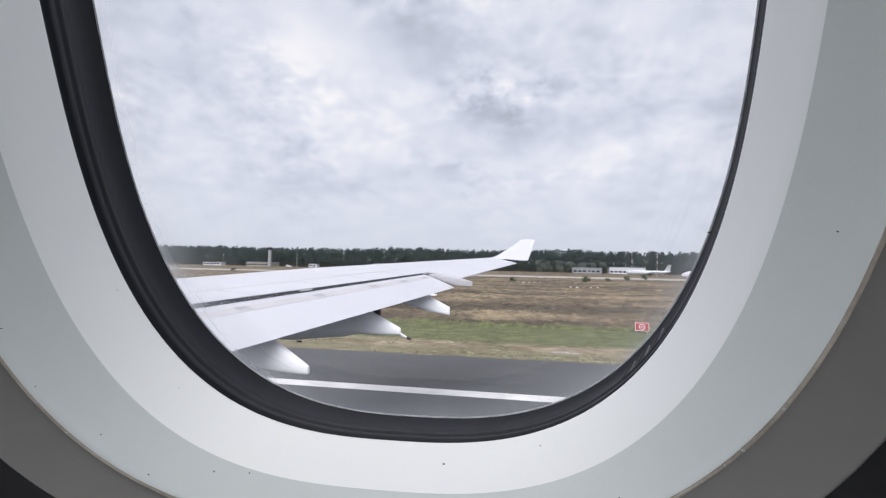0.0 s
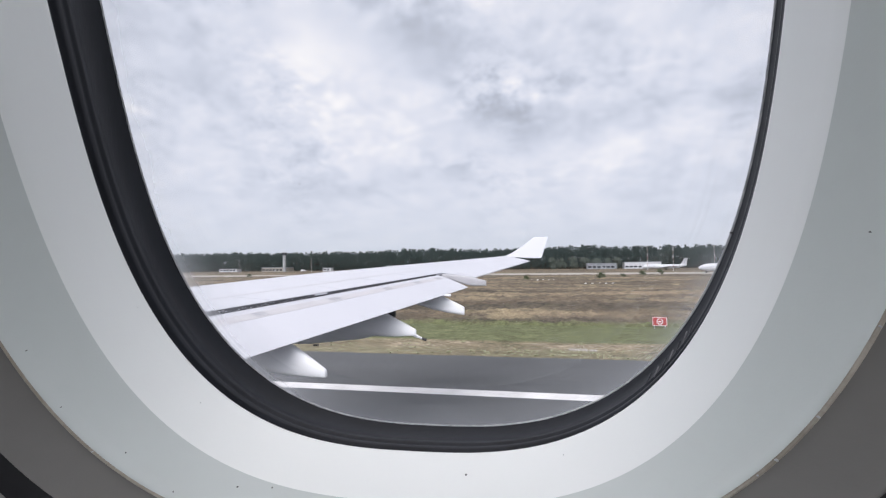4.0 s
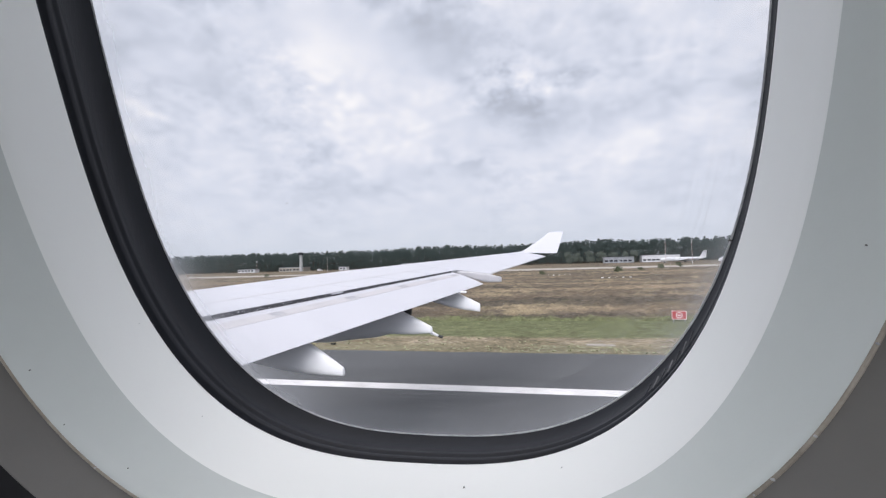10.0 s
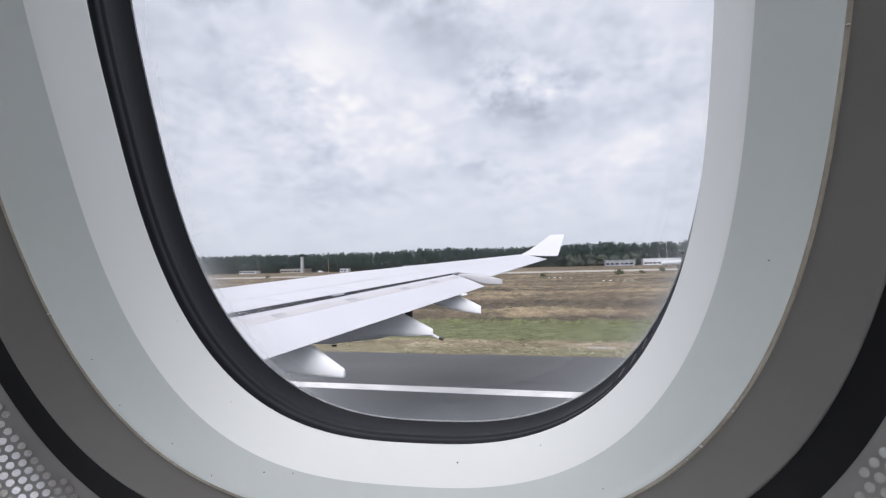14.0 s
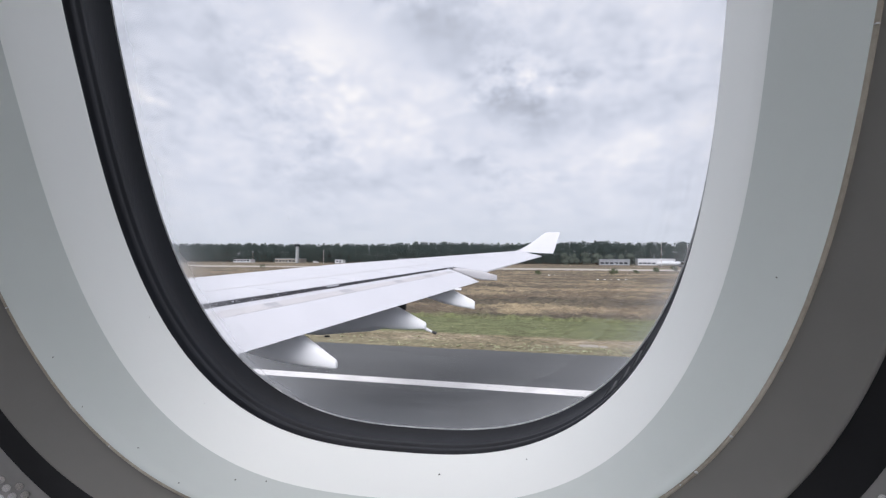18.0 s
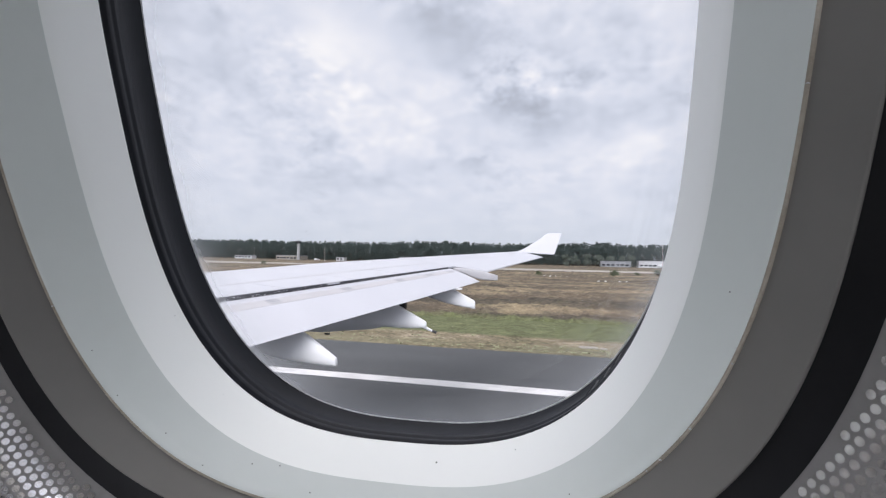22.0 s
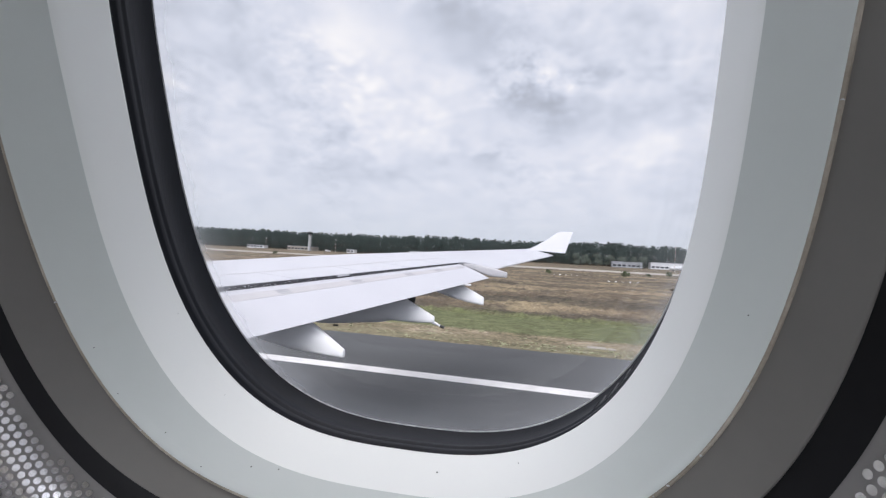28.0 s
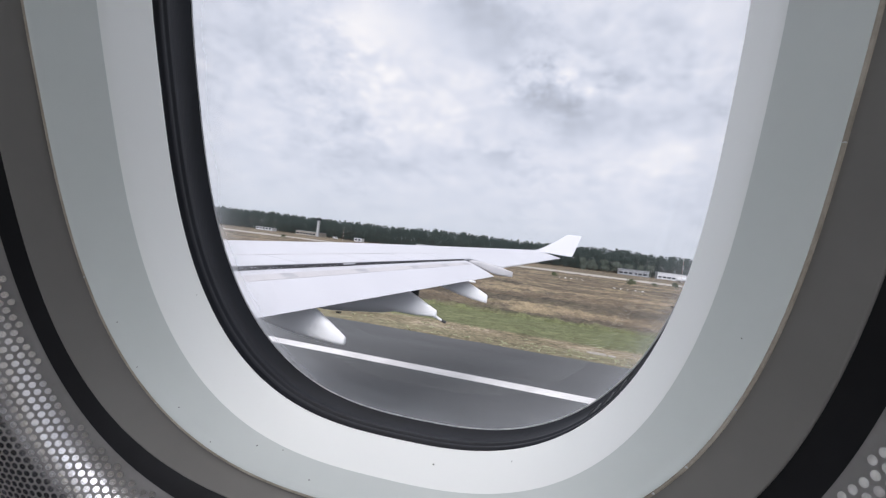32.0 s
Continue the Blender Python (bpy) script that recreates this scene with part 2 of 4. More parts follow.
def ground_material():
    """Verge, mown strip and rough grass, by distance from the runway, with ragged borders."""
    m = bpy.data.materials.new("airfield_grass")
    m.use_nodes = True
    t = m.node_tree
    b = t.nodes["Principled BSDF"]
    g = t.nodes.new("ShaderNodeNewGeometry")
    pos = g.outputs["Position"]
    s = t.nodes.new("ShaderNodeSeparateXYZ")
    t.links.new(pos, s.inputs[0])
    along = stretched(t, pos, 0.35, 1, 1)
    wob = calc(t, "SUBTRACT", fbm(t, along, 0.35, 5.0, 0.6), 0.5)
    yy = calc(t, "ADD", s.outputs[1], calc(t, "MULTIPLY", wob, 3.0))
    big_n = fbm(t, stretched(t, pos, 0.14, 1, 1), 0.085, 5.0, 0.6, 0.3)
    mid_n = fbm(t, stretched(t, pos, 0.7, 1, 1), 0.24, 6.0, 0.7, 0.3)
    fin_n = fbm(t, pos, 3.5, 5.0, 0.7)
    rough_c = ramp(t, calc(t, "ADD", calc(t, "MULTIPLY", big_n, 0.6), calc(t, "MULTIPLY", mid_n, 0.4)),
                   [(0.36, (0.055, 0.049, 0.040)), (0.46, (0.090, 0.077, 0.062)), (0.53, (0.146, 0.118, 0.088)), (0.62, (0.262, 0.205, 0.148))])
    rough_c = blend(t, calc(t, "MULTIPLY", calc(t, "SUBTRACT", mid_n, 0.52), 4.0, clamp=True), rough_c, (0.098, 0.098, 0.061))
    heath_n = fbm(t, stretched(t, pos, 0.6, 1, 1), 0.10, 5.0, 0.65, 0.5)
    rough_c = blend(t, calc(t, "MULTIPLY", calc(t, "SUBTRACT", heath_n, 0.53), 5.0, clamp=True), rough_c, (0.132, 0.102, 0.072))
    rough_c = blend(t, calc(t, "MULTIPLY", calc(t, "SUBTRACT", 0.44, heath_n), 6.0, clamp=True), rough_c, (0.29, 0.237, 0.158))
    green_c = ramp(t, calc(t, "ADD", calc(t, "MULTIPLY", mid_n, 0.6), calc(t, "MULTIPLY", fin_n, 0.4)),
                   [(0.36, (0.084, 0.098, 0.050)), (0.64, (0.138, 0.146, 0.078))])
    verge_c = ramp(t, calc(t, "ADD", calc(t, "MULTIPLY", mid_n, 0.55), calc(t, "MULTIPLY", fin_n, 0.45)),
                   [(0.40, (0.115, 0.103, 0.064)), (0.50, (0.205, 0.172, 0.122)), (0.62, (0.31, 0.268, 0.212))])
    to_green = calc(t, "MULTIPLY", calc(t, "SUBTRACT", yy, 36.2), 0.9, clamp=True)
    to_rough = calc(t, "MULTIPLY", calc(t, "SUBTRACT", yy, 46.5), 0.35, clamp=True)
    olive = calc(t, "MULTIPLY", calc(t, "SUBTRACT", 34.4, yy), 0.6, clamp=True)
    verge_c = blend(t, calc(t, "MULTIPLY", olive, calc(t, "MULTIPLY", calc(t, "SUBTRACT", mid_n, 0.36), 3.0, clamp=True)), verge_c, (0.135, 0.133, 0.080))
    col = blend(t, to_green, verge_c, green_c)
    col = blend(t, to_rough, col, rough_c)
    tuft_n = fbm(t, stretched(t, pos, 0.9, 1, 1), 0.8, 6.0, 0.75, 0.4)
    col = blend(t, 0.8, col, ramp(t, tuft_n, [(0.34, (0.55, 0.54, 0.52)), (0.5, (0.92, 0.92, 0.92)), (0.66, (1.3, 1.28, 1.22))]), "MULTIPLY")
    t.links.new(blend(t, 0.7, col, ramp(t, fin_n, [(0.3, (0.70, 0.71, 0.70)), (0.7, (1.60, 1.58, 1.50))]), "MULTIPLY"), b.inputs["Base Color"])
    b.inputs["Roughness"].default_value = 0.95
    b.inputs["Specular IOR Level"].default_value = 0.15
    bp = t.nodes.new("ShaderNodeBump")
    bp.inputs["Strength"].default_value, bp.inputs["Distance"].default_value = 0.6, 0.12
    t.links.new(fbm(t, pos, 2.2, 6.0, 0.7), bp.inputs["Height"])
    t.links.new(bp.outputs[0], b.inputs["Normal"])
    return m


M_GROUND = ground_material()


def pane_material():
    """Clear acrylic: a faint gloss, and a pale film that thickens unevenly near the rim, most on the left."""
    m = bpy.data.materials.new("acrylic_pane")
    m.use_nodes = True
    t = m.node_tree
    t.nodes.clear()
    o = t.nodes.new("ShaderNodeOutputMaterial")
    clear, gloss = t.nodes.new("ShaderNodeBsdfTransparent"), t.nodes.new("ShaderNodeBsdfGlossy")
    film = t.nodes.new("ShaderNodeBsdfTranslucent")
    film.inputs[0].default_value = (0.85, 0.87, 0.9, 1)
    gloss.inputs["Roughness"].default_value = 0.03
    m1, m2 = t.nodes.new("ShaderNodeMixShader"), t.nodes.new("ShaderNodeMixShader")
    m1.inputs[0].default_value = 0.024
    t.links.new(clear.outputs[0], m1.inputs[1])
    t.links.new(gloss.outputs[0], m1.inputs[2])
    co = t.nodes.new("ShaderNodeTexCoord")
    s = t.nodes.new("ShaderNodeSeparateXYZ")
    t.links.new(co.outputs["Object"], s.inputs[0])
    u = calc(t, "POWER", calc(t, "ABSOLUTE", calc(t, "DIVIDE", calc(t, "SUBTRACT", s.outputs[0], 0.0040), 0.1362)), 2.67)
    v = calc(t, "POWER", calc(t, "ABSOLUTE", calc(t, "DIVIDE", calc(t, "SUBTRACT", s.outputs[1], 0.0005), 0.1846)), 2.67)
    r = calc(t, "ADD", u, v)
    rim = calc(t, "POWER", calc(t, "MULTIPLY", r, 1.0, clamp=True), 6.5)
    n = fbm(t, co.outputs["Object"], 26, 5.0, 0.6, 0.6)
    amount = calc(t, "MULTIPLY", calc(t, "MULTIPLY", rim, calc(t, "ADD", calc(t, "MULTIPLY", n, 0.9), 0.05, clamp=True)), 0.42)
    left = calc(t, "MULTIPLY", s.outputs[0], -1.0 / 0.136, clamp=True)
    amount = calc(t, "ADD", amount, calc(t, "MULTIPLY", calc(t, "MULTIPLY", calc(t, "POWER", r, 3.2), calc(t, "POWER", left, 2.0)), calc(t, "MULTIPLY", n, 0.55)))
    # pale arcs that follow the rim, over the lower half
    round_rim = t.nodes.new("ShaderNodeCombineXYZ")
    t.links.new(calc(t, "MULTIPLY", r, 17.0), round_rim.inputs[0])
    t.links.new(calc(t, "MULTIPLY", calc(t, "ARCTAN2", s.outputs[1], s.outputs[0]), 0.9), round_rim.inputs[1])
    rim_arcs = fbm(t, round_rim.outputs[0], 1.6, 3.0, 0.6, 0.2)
    rim_arcs = calc(t, "MULTIPLY", calc(t, "SUBTRACT", rim_arcs, 0.52), 5.0, clamp=True)
    rim_arcs = calc(t, "MULTIPLY", calc(t, "MULTIPLY", rim_arcs, calc(t, "MULTIPLY", calc(t, "SUBTRACT", r, 0.30), 1.6, clamp=True)), calc(t, "MULTIPLY", calc(t, "MULTIPLY", s.outputs[1], -1.0 / 0.12, clamp=True), 0.10))
    amount = calc(t, "ADD", amount, rim_arcs)
    t.links.new(calc(t, "ADD", amount, 0.006), m2.inputs[0])
    t.links.new(m1.outputs[0], m2.inputs[1])
    t.links.new(film.outputs[0], m2.inputs[2])
    t.links.new(m2.outputs[0], o.inputs[0])
    return m


M_PANE = pane_material()


# ---- mesh helpers ----
def mesh_object(name, verts, faces, material, smooth=False):
    me = bpy.data.meshes.new(name)
    me.from_pydata([tuple(v) for v in verts], [], faces)
    me.materials.append(material)
    if smooth:
        me.polygons.foreach_set("use_smooth", [True] * len(me.polygons))
    me.update()
    return new(name, me)


def fast_mesh(name, verts, faces, material):
    """A mesh of triangles or quads from number arrays."""
    me = bpy.data.meshes.new(name)
    k = faces.shape[1]
    me.vertices.add(len(verts))
    me.vertices.foreach_set("co", np.ascontiguousarray(verts, dtype=np.float32).ravel())
    me.loops.add(faces.size)
    me.loops.foreach_set("vertex_index", np.ascontiguousarray(faces, dtype=np.int32).ravel())
    me.polygons.add(len(faces))
    me.polygons.foreach_set("loop_start", np.arange(len(faces), dtype=np.int32) * k)
    me.materials.append(material)
    me.update(calc_edges=True)
    return new(name, me)


def part(name, made, material, parent, label="", smooth=False):
    """Links (verts, faces) as one mesh under a thing or a part."""
    ob = mesh_object(name, made[0], made[1], material, smooth)
    ob.parent = parent
    if label:
        ob["label"] = label
    return ob


def thing(name, label, category, group="", kind="", at=None):
    ob = new(name)
    ob.empty_display_size = 0.1
    if at is not None:
        ob.matrix_world = at
    return tagged(ob, label, category, group, kind)


def box(x0, y0, z0, x1, y1, z1, bevel=0.0):
    """A box with chamfered upright edges and rims."""
    if not bevel:
        v = [(x, y, z) for z in (z0, z1) for x, y in ((x0, y0), (x1, y0), (x1, y1), (x0, y1))]
        f = [(3, 2, 1, 0), (4, 5, 6, 7)] + [(i, (i + 1) % 4, (i + 1) % 4 + 4, i + 4) for i in range(4)]
        return v, f
    c = bevel
    ring = [(x0 + c, y0), (x1 - c, y0), (x1, y0 + c), (x1, y1 - c), (x1 - c, y1), (x0 + c, y1), (x0, y1 - c), (x0, y0 + c)]
    cx, cy = (x0 + x1) / 2, (y0 + y1) / 2
    kx, ky = 1 - 2 * c / (x1 - x0), 1 - 2 * c / (y1 - y0)
    levels = [(z0, True), (z0 + c, False), (z1 - c, False), (z1, True)]
    v = []
    for z, inset in levels:
        for x, y in ring:
            v.append((cx + (x - cx) * kx, cy + (y - cy) * ky, z) if inset else (x, y, z))
    f = [tuple(range(7, -1, -1)), tuple(range(24, 32))]
    for l in range(3):
        f += [(8 * l + i, 8 * l + (i + 1) % 8, 8 * l + 8 + (i + 1) % 8, 8 * l + 8 + i) for i in range(8)]
    return v, f


def loft(rings, caps=True, closed=True):
    n = len(rings[0])
    v = [p for r in rings for p in r]
    f = []
    for k in range(len(rings) - 1):
        for i in range(n if closed else n - 1):
            j = (i + 1) % n
            f.append((k * n + i, k * n + j, (k + 1) * n + j, (k + 1) * n + i))
    if caps:
        f.append(tuple(range(n - 1, -1, -1)))
        f.append(tuple(range((len(rings) - 1) * n, len(rings) * n)))
    return v, f


def tube(p0, p1, r0, r1, n=8):
    a, b = Vector(p0), Vector(p1)
    d = (b - a).normalized()
    s = d.cross(Vector((0, 0, 1)) if abs(d.z) < 0.9 else Vector((1, 0, 0))).normalized()
    t = d.cross(s)
    return loft([[tuple(c + (s * math.cos(2 * math.pi * i / n) + t * math.sin(2 * math.pi * i / n)) * r) for i in range(n)]
                 for c, r in ((a, r0), (b, r1))])


def joined(*made):
    v, f = [], []
    for mv, mf in made:
        o = len(v)
        v += list(mv)
        f += [tuple(i + o for i in q) for q in mf]
    return v, f


# ---- the cabin window and wall, in the wall's own axes: along, up, outward ----
WALL = Matrix.Translation((0, 0, ZW)) @ Matrix(((1, 0, 0, 0), (0, -math.sin(radians(LEAN)), math.cos(radians(LEAN)), 0),
                                              (0, math.cos(radians(LEAN)), math.sin(radians(LEAN)), 0), (0, 0, 0, 1))) @ pose(0, 0, 0, -0.79, -1.68, 0.01)


def oval(a, b, n, w, du=0.0, dv=0.0, count=192):
    """A rounded-rectangle loop (superellipse) of half width a and half height b, at depth w, shifted by du and dv."""
    pts = []
    for i in range(count):
        th = 2 * math.pi * i / count
        c, s = math.cos(th), math.sin(th)
        pts.append((du + math.copysign(abs(c) ** (2 / n), c) * a, dv + math.copysign(abs(s) ** (2 / n), s) * b, w))
    return pts


window = thing("window_1", "oval aircraft cabin window with off-white plastic surround and black seal", "window", kind="structure", at=WALL)
# loops from the outer pane inwards: half width, half height, roundness, depth, shift along and up
GLASS = (0.1362, 0.1846, 2.67, 0.0288, 0.0040, 0.0005)
LIP = (0.1301, 0.1780, 2.75, 0.0018, -0.0002, -0.0001)
EDGE = (0.1324, 0.1790, 2.77, -0.0239, -0.0005, -0.0022)
JOINT = (0.1454, 0.1806, 2.79, -0.0460, 0.0001, 0.0006)
RIM = (0.1550, 0.1799, 3.12, -0.0599, 0.0015, -0.0003)
WALLCUT = (0.1679, 0.1967, 3.02, -0.0623, 0.0023, 0.0007)


def near(l, grow, deeper):
    return (l[0] + grow, l[1] + grow, l[2], l[3] + deeper, l[4], l[5])


def between(a, b, k):
    return tuple(p + (q - p) * k for p, q in zip(a, b))


# the seal's profile from the pane to the lip: how far along, and how far it stands back
SEAL = ((-0.02, 0.0004), (0.0, 0.0), (0.04, 0.0003), (0.12, 0.0012), (0.22, 0.0019), (0.34, 0.0022), (0.46, 0.0018), (0.56, 0.0010), (0.63, 0.0003),
        (0.66, 0.0003), (0.69, 0.0009), (0.72, 0.0010), (0.76, 0.0006), (0.81, 0.0005), (0.85, 0.0008), (0.89, 0.0018), (0.93, 0.0021), (0.97, 0.0018), (0.99, 0.0012))
seal_rings = [near(between(GLASS, LIP, k), back, 0.0) for k, back in SEAL]
part("seal", loft([oval(*r) for r in seal_rings], caps=False), M_RUBBER, window, "black ribbed rubber window seal", smooth=True)
# the edge between reveal and bezel is rolled
ROLL_A, ROLL_B = between(LIP, EDGE, 0.84), between(EDGE, JOINT, 0.22)


def rolled(k):
    return between(between(ROLL_A, EDGE, k), between(EDGE, ROLL_B, k), k)


reveal_rings = [near(LIP, 0.0012, 0.0006), near(LIP, 0.0003, 0.0001), near(LIP, 0.0, -0.0008), near(between(LIP, EDGE, 0.06), -0.0001, 0.0),
                between(LIP, EDGE, 0.3), between(LIP, EDGE, 0.6), ROLL_A, rolled(0.2), rolled(0.4), rolled(0.55)]
reveal = part("reveal", loft([oval(*r) for r in reveal_rings], caps=False), M_REVEAL, window, "white plastic window reveal with dust specks", smooth=True)
bezel_rings = [rolled(0.55), rolled(0.65), rolled(0.75), rolled(0.88), ROLL_B] + [between(EDGE, JOINT, k) for k in (0.5, 0.75, 0.91)] + \
              [near(JOINT, -0.0006, 0.0006), JOINT]
bezel = part("bezel", loft([oval(*r) for r in bezel_rings], caps=False), M_BEZEL_SHADE, window, "plastic bezel ring, its shading put in as pale grey", smooth=True)
joint_rings = [JOINT, near(JOINT, 0.0003, 0.0002), near(JOINT, 0.0005, -0.0001), near(JOINT, 0.0008, -0.0004), near(JOINT, 0.0011, -0.0003), near(JOINT, 0.0013, 0.0001), near(JOINT, 0.0015, 0.0001)]
part("joint", loft([oval(*r) for r in joint_rings], caps=False), M_JOINT, window, "grubby brown joint line", smooth=True)
outer_rings = [near(JOINT, 0.0015, 0.0001)] + [between(near(JOINT, 0.0015, 0.0001), RIM, k) for k in (0.04, 0.3, 0.6, 0.85, 0.96)] + \
              [near(RIM, 0.0, 0.0), near(RIM, 0.0012, 0.0008), near(RIM, 0.0016, 0.0025)]
part("outer_frame", loft([oval(*r) for r in outer_rings], caps=False), M_OUTER, window, "taupe grey outer window frame", smooth=True)
# a real recess, but its deep shade is also painted in near-black
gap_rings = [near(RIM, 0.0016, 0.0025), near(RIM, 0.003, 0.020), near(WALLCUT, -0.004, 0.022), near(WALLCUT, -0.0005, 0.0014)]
part("shadow_gap", loft([oval(*r) for r in gap_rings], caps=False), M_GAP, window, "recessed gap with its shade put in as near-black colour", smooth=True)
outer_pane = part("pane", loft([oval(*near(GLASS, 0.004, 0.0008)), [(GLASS[4], GLASS[5], GLASS[3] + 0.0008)] * 192], caps=False), M_PANE, window, "clear scuffed acrylic pane")
outer_pane.visible_shadow = False
skin_rings = [near(GLASS, 0.0035, 0.0004), near(GLASS, 0.006, -0.001), near(GLASS, 0.02, -0.008), near(GLASS, 0.09, -0.04)]
part("outer_skin", loft([oval(*r) for r in skin_rings], caps=False), M_WING, window, "white fuselage skin", smooth=True)
# thin pale ring: the glass edge's bright reflection put in as colour
part("pane_edge", loft([oval(*near(GLASS, -0.0001, -0.0004)), oval(*near(GLASS, -0.0007, 0.0)), oval(*near(GLASS, 0.0, 0.0005))], caps=False),
     M_PALE_MARK, window, "pale strip painted for the glint on the bevelled pane edge", smooth=True)


def speck(u, v, w, r, material=M_SPECK, parent=reveal, seed=1):
    rnd = random.Random(seed)
    pts = []
    for k in (0, 1):
        pts.append([(u + r * (1 - 0.5 * k) * (0.6 + 0.6 * rnd.random()) * math.cos(i * math.pi / 3), v + r * 0.3 * k + 0.0002 * k,
                     w + r * (1 - 0.5 * k) * (0.6 + 0.6 * rnd.random()) * math.sin(i * math.pi / 3)) for i in range(6)])
    part("dust_speck", loft(pts), material, parent)


def on_loop(a, b, k, th):
    """A point on the surface between loops a and b, at the fraction k and the angle th (degrees, -90 is the bottom)."""
    l = between(a, b, k)
    c, s = math.cos(radians(th)), math.sin(radians(th))
    return l[4] + math.copysign(abs(c) ** (2 / l[2]), c) * l[0], l[5] + math.copysign(abs(s) ** (2 / l[2]), s) * l[1], l[3]


for i, (th, k, r) in enumerate(((-84.4, 0.46, 0.00055), (-68.4, 0.32, 0.00032), (-128, 0.40, 0.0002), (-150, 0.2, 0.0002))):
    speck(*on_loop(LIP, EDGE, k, th), r, M_SPECK, reveal, 11 + i)
for i, (th, k, r) in enumerate(((-110.3, 0.33, 0.00045), (-105.6, 0.12, 0.0004), (-128, 0.75, 0.0003), (-97, 0.62, 0.0004), (-86, 0.55, 0.0004), (-82, 0.6, 0.0003),
                                (-60, 0.7, 0.0003), (-17.0, 0.64, 0.00035), (-140, 0.9, 0.0003), (-75, 0.5, 0.0003), (-150, 0.82, 0.00035), (-117, 0.86, 0.00035))):
    speck(*on_loop(EDGE, JOINT, k, th), r, M_SPECK, bezel, 31 + i)
for i, (th, r) in enumerate(((-43, 0.0007), (-36, 0.0006), (-25, 0.0006), (-1, 0.0007), (-159, 0.0007), (-46, 0.0004), (-131, 0.0005))):
    speck(*on_loop(JOINT, near(JOINT, 0.0009, -0.0006), 0.6, th), r, M_PALE_MARK, bezel, 61 + i)
speck(0.1275, -0.0870, 0.0175, 0.0010, M_SPECK, outer_pane, 81)
speck(-0.0215, -0.0560, -0.0286, 0.0002, M_SPECK, outer_pane, 82)
# scuffed pleats in the seal
for i in range(7):
    th = -48 + 2.0 * i
    p0, p1 = on_loop(GLASS, LIP, 0.55, th), on_loop(GLASS, LIP, 0.80, th - 1.2)
    q0, q1 = [(p[0] * 0.9965, p[1] * 0.9965, p[2]) for p in (p0, p1)]
    part("seal_pleat", tube(q0, q1, 0.00032, 0.0002, 5), M_SCUFF if i % 2 else M_RUBBER, window)

# ---- cabin wall panel round the window, with its dotted film ----
wall_panel = thing("wall_side_panel", "grey cabin side panel with a film of round dots", "wall panel", kind="structure", at=WALL)


def panel_w(g):
    """Depth of the panel's face at the distance g from its cut edge: a rolled rim, then nearly flat."""
    return WALLCUT[3] - 0.020 * (1 - math.exp(-g / 0.0055)) + 0.10 * max(0.0, g - 0.03) ** 1.3


panel_rings = [oval(*near(WALLCUT, -0.0005, 0.0014)), oval(*near(WALLCUT, -0.0003, 0.0005))]
for g in (0.0, 0.0005, 0.001, 0.0016, 0.0022, 0.003, 0.0038, 0.0046, 0.0055, 0.0065, 0.0075, 0.0088, 0.010, 0.0115, 0.0135, 0.015, 0.017, 0.019, 0.021, 0.024, 0.027, 0.031, 0.035, 0.042, 0.05, 0.075, 0.11, 0.16):
    panel_rings.append(oval(WALLCUT[0] + g, WALLCUT[1] + g, WALLCUT[2] + g * 4, panel_w(g), WALLCUT[4], WALLCUT[5]))
part("panel", loft(panel_rings, caps=False), M_PANEL, wall_panel, smooth=True)


def wallcut_gap(u, v):
    """How far a point of the wall lies outside the panel's cut."""
    u, v = u - WALLCUT[4], v - WALLCUT[5]
    lo, hi = -0.05, 0.3
    for _ in range(20):
        g = (lo + hi) / 2
        n = WALLCUT[2] + max(g, 0) * 4
        if (abs(u) / (WALLCUT[0] + g)) ** n + (abs(v) / (WALLCUT[1] + g)) ** n > 1:
            lo = g
        else:
            hi = g
    return lo


# the film follows the rolled rim: distance along the surface against distance from the cut
ROLL = [(0.0, 0.0)]
for i in range(400):
    g0 = i * 0.0002
    ROLL.append((ROLL[-1][0] + math.hypot(0.0002, panel_w(g0 + 0.0002) - panel_w(g0)), g0 + 0.0002))
ROLL_S, ROLL_G = [p[0] for p in ROLL], [p[1] for p in ROLL]
dots_v, dots_f = [], []
PITCH, DOT, SIDES = 0.0041, 0.00146, 12
for r in range(int(0.37 / (PITCH * 0.866))):
    v = -0.34 + r * PITCH * 0.866
    for c in range(int(0.54 / PITCH)):
        u = -0.27 + (c + 0.5 * (r % 2)) * PITCH
        if abs(u) < 0.075:
            continue
        s0 = wallcut_gap(u, v)
        if s0 < 0.0018 or s0 > 0.085:
            continue
        nu, nv = (wallcut_gap(u + 0.0005, v) - s0) / 0.0005, (wallcut_gap(u, v + 0.0005) - s0) / 0.0005
        q = nu * nu + nv * nv
        base = len(dots_v)
        for i in range(SIDES + 1):
            k = DOT if i < SIDES else 0.0
            du, dv = k * math.cos(2 * math.pi * i / SIDES), k * math.sin(2 * math.pi * i / SIDES)
            s1 = s0 + (du * nu + dv * nv)
            g = float(np.interp(s1, ROLL_S, ROLL_G))
            slope = (panel_w(g + 0.0003) - panel_w(g)) / 0.0003
            lift = 0.0003 / math.hypot(1.0, slope)
            back = s1 - g - slope * lift
            dots_v.append((u + du - nu * back / q, v + dv - nv * back / q, panel_w(g) - lift))
        dots_f += [(base + (i + 1) % SIDES, base + i, base + SIDES) for i in range(SIDES)]
dots = part("dot_film", (dots_v, dots_f), M_DOT, wall_panel, "rows of small round foil dots")
dots["kind"] = "stuff"

